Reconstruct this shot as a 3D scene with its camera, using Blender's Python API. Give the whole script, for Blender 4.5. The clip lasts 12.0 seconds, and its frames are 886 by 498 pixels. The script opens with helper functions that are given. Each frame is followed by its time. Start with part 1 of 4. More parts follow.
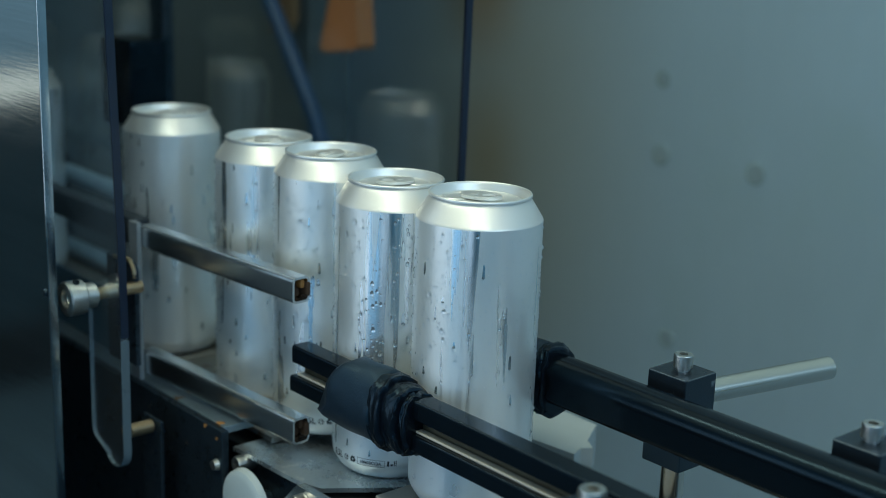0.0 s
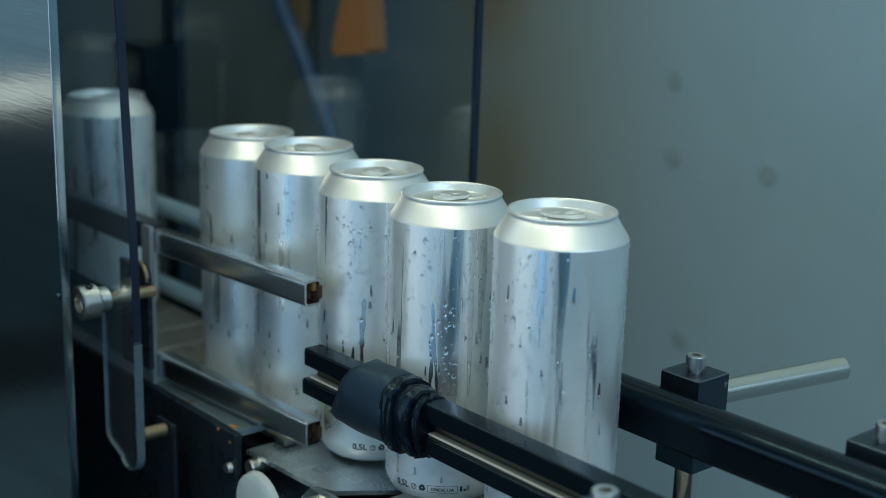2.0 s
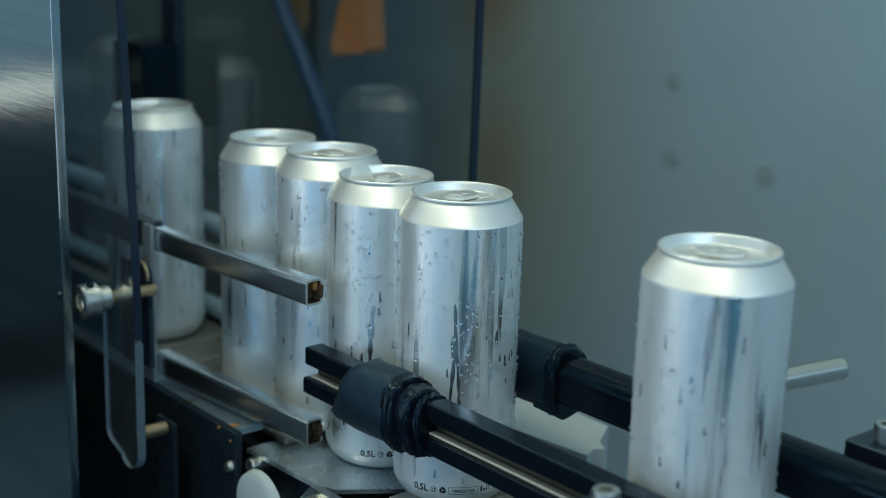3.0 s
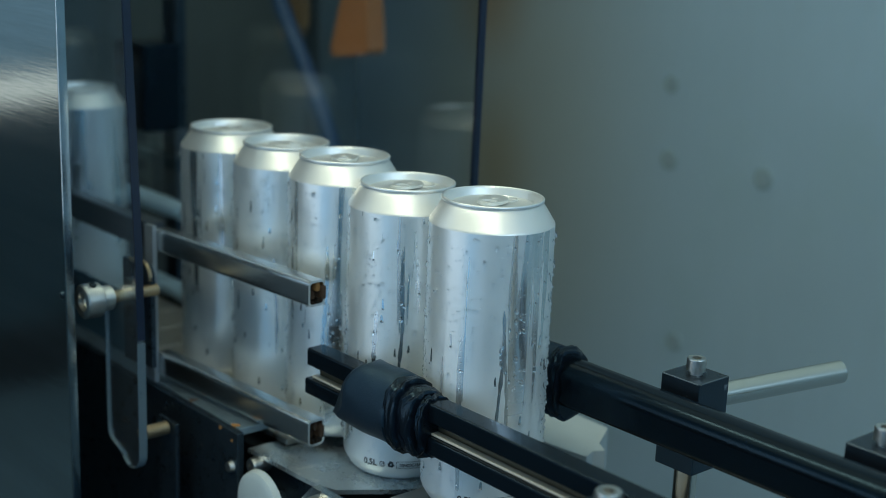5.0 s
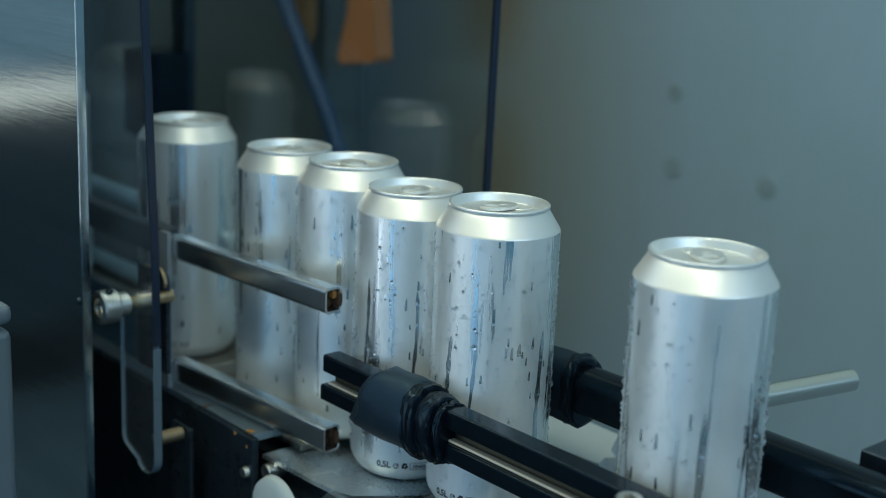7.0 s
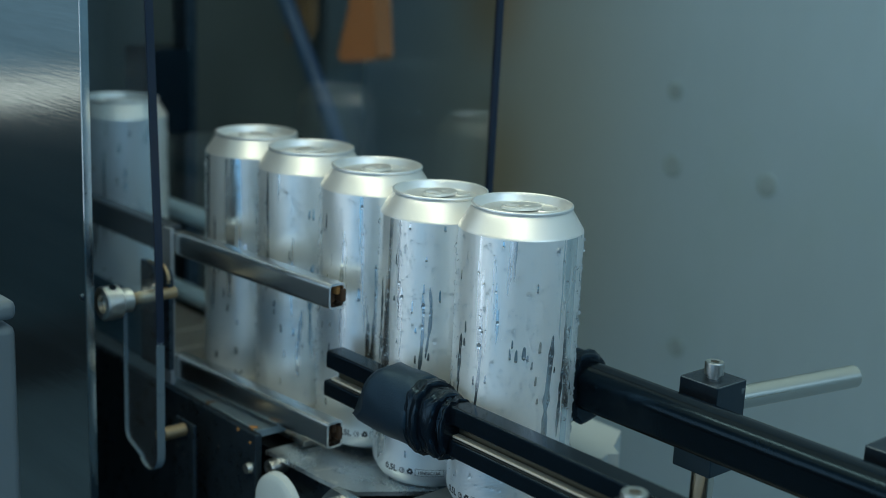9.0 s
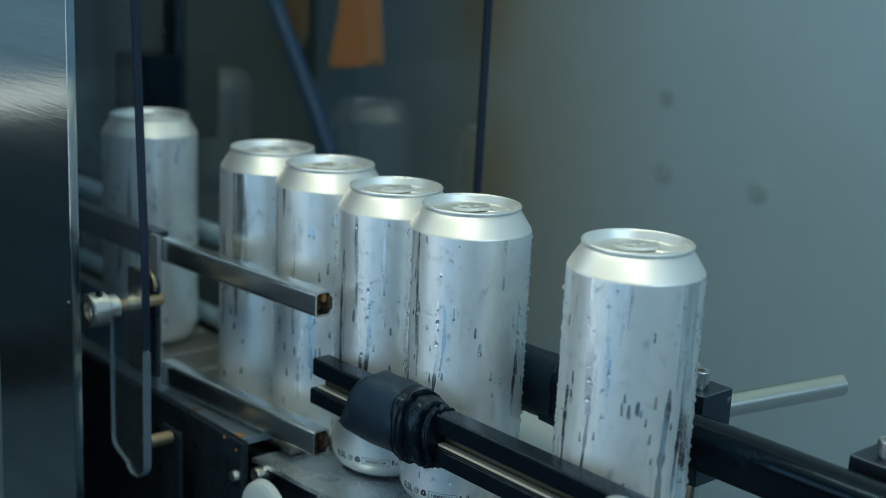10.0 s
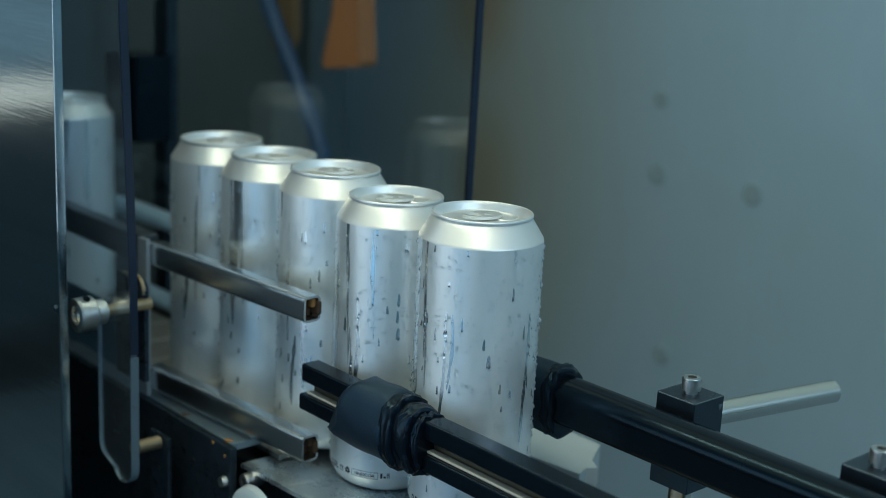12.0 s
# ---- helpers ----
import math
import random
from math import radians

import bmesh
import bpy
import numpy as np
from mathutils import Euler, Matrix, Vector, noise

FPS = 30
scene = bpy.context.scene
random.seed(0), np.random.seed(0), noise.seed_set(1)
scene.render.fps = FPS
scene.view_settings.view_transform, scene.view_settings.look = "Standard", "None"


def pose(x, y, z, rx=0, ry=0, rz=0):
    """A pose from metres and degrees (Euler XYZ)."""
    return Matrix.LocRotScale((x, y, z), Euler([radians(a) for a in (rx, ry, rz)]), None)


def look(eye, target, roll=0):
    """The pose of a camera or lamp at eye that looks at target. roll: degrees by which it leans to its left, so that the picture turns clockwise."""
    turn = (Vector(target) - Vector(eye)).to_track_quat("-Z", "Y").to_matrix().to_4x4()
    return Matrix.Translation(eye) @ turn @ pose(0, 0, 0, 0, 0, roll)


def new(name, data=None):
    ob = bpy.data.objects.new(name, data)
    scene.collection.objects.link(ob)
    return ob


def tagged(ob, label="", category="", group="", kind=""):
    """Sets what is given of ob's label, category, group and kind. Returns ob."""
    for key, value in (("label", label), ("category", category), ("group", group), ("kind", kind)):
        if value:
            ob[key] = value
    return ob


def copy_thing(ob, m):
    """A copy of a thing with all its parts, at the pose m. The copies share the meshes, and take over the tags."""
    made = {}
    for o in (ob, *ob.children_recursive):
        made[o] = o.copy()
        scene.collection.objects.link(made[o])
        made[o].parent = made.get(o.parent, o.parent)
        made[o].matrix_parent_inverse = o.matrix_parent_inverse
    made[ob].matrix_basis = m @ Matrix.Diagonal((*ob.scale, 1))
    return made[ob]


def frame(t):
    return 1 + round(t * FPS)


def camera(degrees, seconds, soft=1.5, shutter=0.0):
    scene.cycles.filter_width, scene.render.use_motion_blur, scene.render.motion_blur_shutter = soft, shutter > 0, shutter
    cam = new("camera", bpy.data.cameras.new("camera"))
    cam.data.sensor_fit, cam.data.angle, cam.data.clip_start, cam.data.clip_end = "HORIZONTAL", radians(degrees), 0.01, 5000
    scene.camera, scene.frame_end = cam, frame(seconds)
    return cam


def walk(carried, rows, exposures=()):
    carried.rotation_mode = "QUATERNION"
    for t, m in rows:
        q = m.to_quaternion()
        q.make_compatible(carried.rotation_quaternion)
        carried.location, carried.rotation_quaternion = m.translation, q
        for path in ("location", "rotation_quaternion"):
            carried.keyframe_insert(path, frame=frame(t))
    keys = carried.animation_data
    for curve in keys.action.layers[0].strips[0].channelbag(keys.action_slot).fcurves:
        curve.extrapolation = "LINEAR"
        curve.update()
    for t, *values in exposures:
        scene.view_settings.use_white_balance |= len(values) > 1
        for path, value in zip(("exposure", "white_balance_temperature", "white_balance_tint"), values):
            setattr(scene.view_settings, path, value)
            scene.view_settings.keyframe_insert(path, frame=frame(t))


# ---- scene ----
# camera and its walk: seconds, eye, yaw, pitch, roll
cam = camera(37.0, 12.0, soft=0.5)
cam.data.dof.use_dof = True
cam.data.dof.focus_distance = 0.69
cam.data.dof.aperture_fstop = 5.2
PATH_ROWS = [
    (0.0, 0.4878, -0.4522, 0.3085, 48.737, -14.463, 2.005),
    (0.5, 0.4873, -0.4515, 0.3084, 49.023, -14.538, 1.882),
    (1.0, 0.4865, -0.4514, 0.3089, 49.288, -14.594, 1.616),
    (1.5, 0.4872, -0.4511, 0.3082, 49.326, -14.528, 1.549),
    (2.0, 0.4887, -0.4515, 0.3079, 49.350, -14.331, 1.527),
    (2.5, 0.4884, -0.4537, 0.3084, 49.246, -14.378, 1.590),
    (4.5, 0.4886, -0.4589, 0.3115, 48.896, -14.360, 2.154),
    (5.0, 0.4877, -0.4615, 0.3103, 48.829, -14.331, 2.131),
    (5.5, 0.4865, -0.4646, 0.3093, 48.761, -14.445, 2.170),
    (6.0, 0.4848, -0.4694, 0.3112, 48.666, -14.457, 2.527),
    (6.5, 0.4828, -0.4741, 0.3123, 48.525, -14.132, 2.523),
    (8.5, 0.4842, -0.4775, 0.3119, 48.394, -14.009, 2.341),
    (9.0, 0.4812, -0.4794, 0.3103, 48.284, -14.062, 2.524),
    (9.5, 0.4818, -0.4779, 0.3123, 48.231, -14.024, 2.728),
    (10.0, 0.4837, -0.4749, 0.3122, 48.101, -13.861, 2.677),
    (10.5, 0.4844, -0.4719, 0.3138, 48.125, -13.814, 2.673),
    (11.0, 0.4857, -0.4684, 0.3146, 48.309, -13.840, 2.618),
    (11.5, 0.4848, -0.4665, 0.3150, 48.196, -13.958, 2.645),
    (12.0, 0.4813, -0.4675, 0.3152, 47.981, -13.978, 2.796),
]
walk(cam, [(t, pose(x, y, z, 90 + pitch, 0, yaw) @ pose(0, 0, 0, 0, 0, roll)) for t, x, y, z, yaw, pitch, roll in PATH_ROWS], [(0, 0.25, 5300, 6), (12, 0.25, 5300, 6)])

# ---- light: cool fill in the hall, warm ceiling panel, and added unseen lamps ----
world = bpy.data.worlds.new("hall_air")
scene.world = world
world.use_nodes = True
world.node_tree.nodes["Background"].inputs[0].default_value = (0.12, 0.40, 0.65, 1)
world.node_tree.nodes["Background"].inputs[1].default_value = 0.05


def panel_light(name, eye, target, sx, sy, watts, colour):
    data = bpy.data.lights.new(name, "AREA")
    data.shape, data.size, data.size_y, data.energy, data.color = "RECTANGLE", sx, sy, watts, colour
    ob = new(name, data)
    ob.matrix_world = look(eye, target)
    return ob


panel_light("ceiling_panel", (0.2, -1.2, 2.38), (0.2, -1.2, 0), 5.4, 3.5, 29, (1.0, 0.90, 0.52))
# added strip lamp that gives the black rails their highlight
panel_light("rail_highlight_light", (-0.3, -1.06, 2.3), (-0.3, -1.06, 0), 4.4, 0.30, 34, (1.0, 0.91, 0.60))
# added front fill, in panels that leave bands on the cans
for x, w, colour in ((-1.6, 6.8, (1.0, 0.98, 0.92)), (-0.5, 4.9, (1.0, 0.98, 0.92)), (0.6, 3.0, (0.50, 0.76, 1.0)), (1.8, 2.8, (0.90, 0.97, 1.0))):
    panel_light("front_fill_light", (x, -2.95, 0.1), (x, 0, 0.1), 1.05, 1.9, w, colour)
# added fill from high on the left, for rails and shoulders
panel_light("high_fill_light", (-2.55, -1.1, 1.55), (0, -1.1, 1.35), 2.6, 1.4, 8, (0.76, 0.92, 1.0))
# two unseen lamps, added for the pale top and cream band on the housing
panel_light("housing_sheen_light", (-2.5, -1.3, 0.57), (0, -1.3, 0.57), 2.0, 1.3, 1.6, (0.64, 0.90, 0.97))
panel_light("housing_band_light", (-2.5, -1.3, -0.13), (0, -1.3, -0.13), 2.0, 0.055, 0.32, (1.0, 0.92, 0.70))
# added fill from the right, for the back wall and can flanks
panel_light("right_fill_light", (2.95, -0.5, 1.2), (0, -0.3, 0.5), 2.2, 1.4, 22, (0.82, 0.95, 1.0))


# ---- materials ----
def mat(name, colour, rough=0.5, metal=0.0, vary=0.25, scale=60.0, fine=600.0, bump=0.1, stretch=(1, 1, 1), rvary=0.15, stain=None, stain_amount=0.5, spec=0.5):
    m = bpy.data.materials.new(name)
    m.use_nodes = True
    nt = m.node_tree
    b = nt.nodes["Principled BSDF"]
    b.inputs["Metallic"].default_value = metal
    b.inputs["Specular IOR Level"].default_value = spec
    co = nt.nodes.new("ShaderNodeTexCoord")
    mp = nt.nodes.new("ShaderNodeMapping")
    mp.inputs["Scale"].default_value = stretch
    nt.links.new(co.outputs["Object"], mp.inputs[0])
    big, small = nt.nodes.new("ShaderNodeTexNoise"), nt.nodes.new("ShaderNodeTexNoise")
    big.inputs["Scale"].default_value, small.inputs["Scale"].default_value = scale, fine
    big.inputs["Detail"].default_value = small.inputs["Detail"].default_value = 4
    nt.links.new(mp.outputs[0], big.inputs[0])
    nt.links.new(mp.outputs[0], small.inputs[0])
    mix = nt.nodes.new("ShaderNodeMix")
    mix.data_type, mix.blend_type = "RGBA", "MIX"
    lo = tuple(c * (1 - vary) for c in colour)
    hi = tuple(min(1, c * (1 + vary)) for c in colour)
    mix.inputs[6].default_value, mix.inputs[7].default_value = (*lo, 1), (*hi, 1)
    add = nt.nodes.new("ShaderNodeMath")
    add.operation = "MULTIPLY_ADD"
    add.inputs[1].default_value = 0.35
    nt.links.new(small.outputs[0], add.inputs[0])
    sc = nt.nodes.new("ShaderNodeMath")
    sc.operation = "MULTIPLY"
    sc.inputs[1].default_value = 0.65
    nt.links.new(big.outputs[0], sc.inputs[0])
    nt.links.new(sc.outputs[0], add.inputs[2])
    nt.links.new(add.outputs[0], mix.inputs[0])
    last = mix.outputs[2]
    if stain:
        sn = nt.nodes.new("ShaderNodeTexNoise")
        sn.inputs["Scale"].default_value, sn.inputs["Detail"].default_value = scale * 1.7, 6
        nt.links.new(co.outputs["Object"], sn.inputs[0])
        ramp = nt.nodes.new("ShaderNodeMapRange")
        ramp.inputs[1].default_value, ramp.inputs[2].default_value = 0.72 - 0.25 * stain_amount, 0.80 - 0.2 * stain_amount
        nt.links.new(sn.outputs[0], ramp.inputs[0])
        m2 = nt.nodes.new("ShaderNodeMix")
        m2.data_type = "RGBA"
        m2.inputs[7].default_value = (*stain, 1)
        nt.links.new(ramp.outputs[0], m2.inputs[0])
        nt.links.new(last, m2.inputs[6])
        last = m2.outputs[2]
    nt.links.new(last, b.inputs["Base Color"])
    rr = nt.nodes.new("ShaderNodeMapRange")
    rr.inputs[3].default_value, rr.inputs[4].default_value = max(0.02, rough - rvary), min(1, rough + rvary)
    nt.links.new(add.outputs[0], rr.inputs[0])
    nt.links.new(rr.outputs[0], b.inputs["Roughness"])
    if bump:
        bp = nt.nodes.new("ShaderNodeBump")
        bp.inputs["Strength"].default_value, bp.inputs["Distance"].default_value = bump, 0.0006
        nt.links.new(small.outputs[0], bp.inputs["Height"])
        nt.links.new(bp.outputs[0], b.inputs["Normal"])
    return m


def glass(name, colour, rough=0.02, ior=1.45, through_part=1.0):
    m = bpy.data.materials.new(name)
    m.use_nodes = True
    b = m.node_tree.nodes["Principled BSDF"]
    b.inputs["Base Color"].default_value = (*colour, 1)
    b.inputs["Roughness"].default_value = rough
    b.inputs["IOR"].default_value = ior
    b.inputs["Transmission Weight"].default_value = through_part
    return m


def can_metal():
    """Bare drawn aluminium under a film of condensation, wiped clear in narrow vertical streaks."""
    m = mat("drawn_aluminium", (0.83, 0.86, 0.86), 0.24, 1.0, 0.05, 40, 900, 0.04, (1, 1, 0.12), 0.08)
    nt = m.node_tree
    b = nt.nodes["Principled BSDF"]
    co, info = nt.nodes.new("ShaderNodeTexCoord"), nt.nodes.new("ShaderNodeObjectInfo")

    def field(scale, stretch, lo, hi):
        mp, n, r = nt.nodes.new("ShaderNodeMapping"), nt.nodes.new("ShaderNodeTexNoise"), nt.nodes.new("ShaderNodeMapRange")
        mp.inputs["Scale"].default_value = stretch
        n.noise_dimensions = "4D"
        n.inputs["Scale"].default_value, n.inputs["Detail"].default_value = scale, 4
        r.inputs[1].default_value, r.inputs[2].default_value = lo, hi
        nt.links.new(co.outputs["Object"], mp.inputs[0])
        nt.links.new(mp.outputs[0], n.inputs[0])
        sc = nt.nodes.new("ShaderNodeMath")
        sc.operation = "MULTIPLY"
        sc.inputs[1].default_value = 9.0
        nt.links.new(info.outputs["Random"], sc.inputs[0])
        nt.links.new(sc.outputs[0], n.inputs["W"])
        nt.links.new(n.outputs[0], r.inputs[0])
        return r.outputs[0]

    streak = field(55, (1, 1, 0.04), 0.59, 0.64)
    runnel = field(130, (1, 1, 0.05), 0.60, 0.65)
    patch = field(20, (1, 1, 0.55), 0.46, 0.60)
    both = nt.nodes.new("ShaderNodeMath")
    both.operation = "MAXIMUM"
    nt.links.new(streak, both.inputs[0])
    nt.links.new(runnel, both.inputs[1])
    clear = nt.nodes.new("ShaderNodeMath")
    clear.operation = "MULTIPLY_ADD"
    clear.inputs[1].default_value = 0.3
    nt.links.new(patch, clear.inputs[0])
    nt.links.new(both.outputs[0], clear.inputs[2])
    clear.use_clamp = True
    # the film is thickest over the lower half of the can, with an uneven upper edge
    sep, level, thick = nt.nodes.new("ShaderNodeSeparateXYZ"), nt.nodes.new("ShaderNodeMath"), nt.nodes.new("ShaderNodeMapRange")
    nt.links.new(co.outputs["Object"], sep.inputs[0])
    level.operation = "MULTIPLY_ADD"
    level.inputs[1].default_value = 0.06
    nt.links.new(patch, level.inputs[0])
    nt.links.new(sep.outputs[2], level.inputs[2])
    thick.interpolation_type = "SMOOTHSTEP"
    thick.inputs[1].default_value, thick.inputs[2].default_value = 0.03, 0.105
    thick.inputs[3].default_value, thick.inputs[4].default_value = 0.65, 0.0
    nt.links.new(level.outputs[0], thick.inputs[0])
    for slot, fogged, wiped, deep in (("Metallic", 0.54, 0.95, 0.36), ("Roughness", 0.36, 0.16, 0.42)):
        r = nt.nodes.new("ShaderNodeMapRange")
        r.inputs[3].default_value, r.inputs[4].default_value = fogged, wiped
        nt.links.new(clear.outputs[0], r.inputs[0])
        heavy = nt.nodes.new("ShaderNodeMix")
        heavy.inputs[3].default_value = deep
        nt.links.new(thick.outputs[0], heavy.inputs[0])
        nt.links.new(r.outputs[0], heavy.inputs[2])
        nt.links.new(heavy.outputs[0], b.inputs[slot])
    return m


CAN = can_metal()
LID = mat("lid_aluminium", (0.87, 0.87, 0.84), 0.38, 0.70, 0.04, 120, 1500, 0.04, rvary=0.06)
# the cream base colour carries some of the ceiling's warm reflection
SHOULDER = mat("matte_neck_aluminium", (0.89, 0.87, 0.82), 0.42, 0.72, 0.03, 60, 900, 0.05, rvary=0.05)
WIPED = mat("wiped_aluminium", (0.78, 0.83, 0.86), 0.20, 0.95, 0.04, 120, 1500, 0.03, rvary=0.05)
INK = mat("black_ink", (0.02, 0.025, 0.03), 0.5, 0, 0.1)
WATER = glass("water", (0.96, 0.98, 1.0), 0.0, 1.33)
STEEL = mat("brushed_steel", (0.66, 0.67, 0.66), 0.25, 1.0, 0.22, 25, 900, 0.05, (0.06, 1, 1), 0.05, stain=(0.10, 0.075, 0.05), stain_amount=0.1)
SHEET = mat("polished_sheet_steel", (0.46, 0.50, 0.51), 0.11, 1.0, 0.35, 60, 700, 0.05, (0.05, 1, 1), 0.06)
WALL = mat("hall_sheet_steel", (0.40, 0.535, 0.64), 0.46, 0.25, 0.10, 3.0, 60, 0.03, (1, 1, 0.25), 0.08, stain=(0.385, 0.52, 0.605), stain_amount=0.7)


def warm_reflection(m, centre, reach, colour, amount=0.8):
    """Paints a broad soft brownish reflection into a surface's base colour."""
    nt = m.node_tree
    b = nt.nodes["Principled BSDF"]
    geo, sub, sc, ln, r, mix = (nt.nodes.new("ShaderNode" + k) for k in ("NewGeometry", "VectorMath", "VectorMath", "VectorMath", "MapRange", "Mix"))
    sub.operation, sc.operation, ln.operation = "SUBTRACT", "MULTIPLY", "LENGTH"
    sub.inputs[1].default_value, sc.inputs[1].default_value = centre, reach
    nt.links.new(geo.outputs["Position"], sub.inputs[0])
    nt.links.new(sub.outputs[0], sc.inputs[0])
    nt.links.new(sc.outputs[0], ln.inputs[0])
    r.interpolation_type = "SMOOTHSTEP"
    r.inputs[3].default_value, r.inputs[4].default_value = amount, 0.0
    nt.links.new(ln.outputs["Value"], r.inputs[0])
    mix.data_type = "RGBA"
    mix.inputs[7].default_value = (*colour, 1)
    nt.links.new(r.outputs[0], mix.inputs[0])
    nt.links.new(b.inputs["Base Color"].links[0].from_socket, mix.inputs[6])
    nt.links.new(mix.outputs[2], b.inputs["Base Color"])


# warm reflections beside the guard pane, painted into the wall colour
warm_reflection(WALL, (-0.64, 0.6, 0.05), (3.2, 0, 1.6), (0.40, 0.43, 0.36))
warm_reflection(WALL, (-0.66, 0.6, 0.22), (11, 0, 9), (0.34, 0.22, 0.07), 0.6)
warm_reflection(WALL, (-0.64, 0.6, 0.02), (12, 0, 8), (0.32, 0.25, 0.10), 0.5)
RUST = mat("rust", (0.06, 0.034, 0.018), 0.85, 0.1, 0.5, 200, 900, 0.4)
RUSTY = mat("orange_rust", (0.30, 0.15, 0.04), 0.8, 0.0, 0.4, 300, 900, 0.3)
BLACK = mat("black_plastic", (0.003, 0.005, 0.008), 0.17, 0, 0.4, 60, 900, 0.08, rvary=0.06, spec=0.26)
TAPE = mat("black_vinyl_tape", (0.009, 0.016, 0.027), 0.44, 0, 0.4, 90, 700, 0.22, rvary=0.14, spec=0.55)
CREASED = mat("glossy_black_tape", (0.004, 0.006, 0.010), 0.20, 0, 0.4, 120, 900, 0.3, rvary=0.10, spec=0.35)
CREAM = mat("cream_strip", (0.52, 0.48, 0.40), 0.4, 0.0, 0.25, 60, 700, 0.1, (0.1, 1, 1))
CORE = mat("stained_rail_core", (0.13, 0.12, 0.085), 0.34, 0.8, 0.3, 60, 700, 0.1, (0.1, 1, 1))
BLOCK = mat("anodised_black", (0.008, 0.010, 0.014), 0.32, 0.0, 0.35, 80, 900, 0.2, stain=(0.16, 0.19, 0.21), stain_amount=0.15, spec=0.7)
WORN = mat("worn_block_edge", (0.12, 0.15, 0.17), 0.45, 0.4, 0.9, 400, 1500, 0.3)
ROD = mat("ground_steel_rod", (0.60, 0.56, 0.48), 0.20, 1.0, 0.1, 40, 800, 0.02, (1, 0.1, 1), 0.06)
BOLT = mat("zinc_bolt", (0.58, 0.57, 0.53), 0.34, 1.0, 0.25, 150, 900, 0.2)
STRAP = mat("dull_strap_steel", (0.30, 0.33, 0.35), 0.5, 0.5, 0.25, 60, 600, 0.15)
GREYBAR = mat("dark_grey_bar", (0.045, 0.058, 0.072), 0.42, 0.3, 0.25, 60, 600, 0.1)
TUBE = mat("pale_blue_tube", (0.42, 0.56, 0.66), 0.32, 0.35, 0.12, 60, 600, 0.05)
BRASS = mat("stained_pin", (0.36, 0.28, 0.17), 0.4, 0.9, 0.3, 80, 700, 0.1)
# the lip's blue-white highlight is put into its base colour; rust stains on top
LIP = mat("highlight_frame_lip", (0.30, 0.38, 0.44), 0.38, 0.8, 0.4, 50, 500, 0.2, stain=(0.25, 0.13, 0.04), stain_amount=0.25)
FRAME = mat("dark_frame_steel", (0.026, 0.035, 0.045), 0.30, 0.5, 0.8, 130, 900, 0.3, stain=(0.20, 0.17, 0.13), stain_amount=0.12)
PLATE = mat("worn_dead_plate", (0.56, 0.61, 0.64), 0.28, 0.9, 0.35, 45, 500, 0.25, stain=(0.80, 0.82, 0.82), stain_amount=0.42)
BELT = mat("slat_chain_steel", (0.33, 0.32, 0.29), 0.42, 0.8, 0.3, 40, 500, 0.2, stain=(0.16, 0.09, 0.05), stain_amount=0.4)
WHITE = mat("white_plastic", (0.44, 0.49, 0.50), 0.5, 0, 0.12, 60, 500, 0.1)
GREYBOX = mat("grey_painted_box", (0.12, 0.15, 0.17), 0.45, 0, 0.08, 20, 300, 0.05)
EDGE = mat("dark_blue_edge", (0.006, 0.013, 0.032), 0.4, 0, 0.1)
HOSE = mat("blue_hose", (0.008, 0.038, 0.10), 0.5, 0, 0.1)
ORANGE = mat("orange_plastic", (0.32, 0.135, 0.045), 0.6, 0, 0.2, 30)
BROWN = mat("dull_brown_plastic", (0.13, 0.085, 0.035), 0.6, 0, 0.25, 30)
INTERIOR = mat("dark_interior", (0.070, 0.095, 0.108), 0.5, 0.2, 0.3, 6, 80, 0.05)
DARK = mat("machine_dark", (0.012, 0.016, 0.019), 0.6, 0.2, 0.4, 6, 80, 0.05)
# unseen walls, made blue so that the bare can metal mirrors blue
BLUEWALL = mat("blue_reflection_wall", (0.13, 0.34, 0.54), 0.6, 0, 0.2, 2, 40, 0.05)
HALL = mat("hall_paint", (0.24, 0.34, 0.41), 0.7, 0, 0.2, 2, 40, 0.05)
# unseen left wall, darkened so that the housing panel reflects little light
DARKHALL = mat("darkened_wall", (0.037, 0.058, 0.072), 0.8, 0, 0.25, 3, 40, 0.05, spec=0.1)
FLOORM = mat("hall_concrete", (0.045, 0.075, 0.10), 0.7, 0, 0.3, 4, 60, 0.1)
SPOT = mat("dark_spot", (0.26, 0.34, 0.385), 0.85, 0.0, 0.2, spec=0.1)
CLEAR = glass("clear_acrylic", (0.80, 0.91, 1.0), 0.01, 1.49, 0.985)
FROSTED = mat("polished_acrylic_edge", (0.10, 0.135, 0.16), 0.3, 0, 0.15, 60, 500, 0.05)
SIDE = mat("dark_sheet", (0.06, 0.12, 0.17), 0.4, 0.2, 0.25, 30, 400, 0.1)
SMOKE = glass("smoked_acrylic", (0.80, 0.85, 0.86), 0.01, 1.49)


# ---- mesh helpers ----
# cool light is tinted into the highlights of the black parts and frame
for m in (BLACK, TAPE, CREASED, BLOCK, FRAME):
    m.node_tree.nodes["Principled BSDF"].inputs["Specular Tint"].default_value = (0.45, 0.75, 1.0, 1)


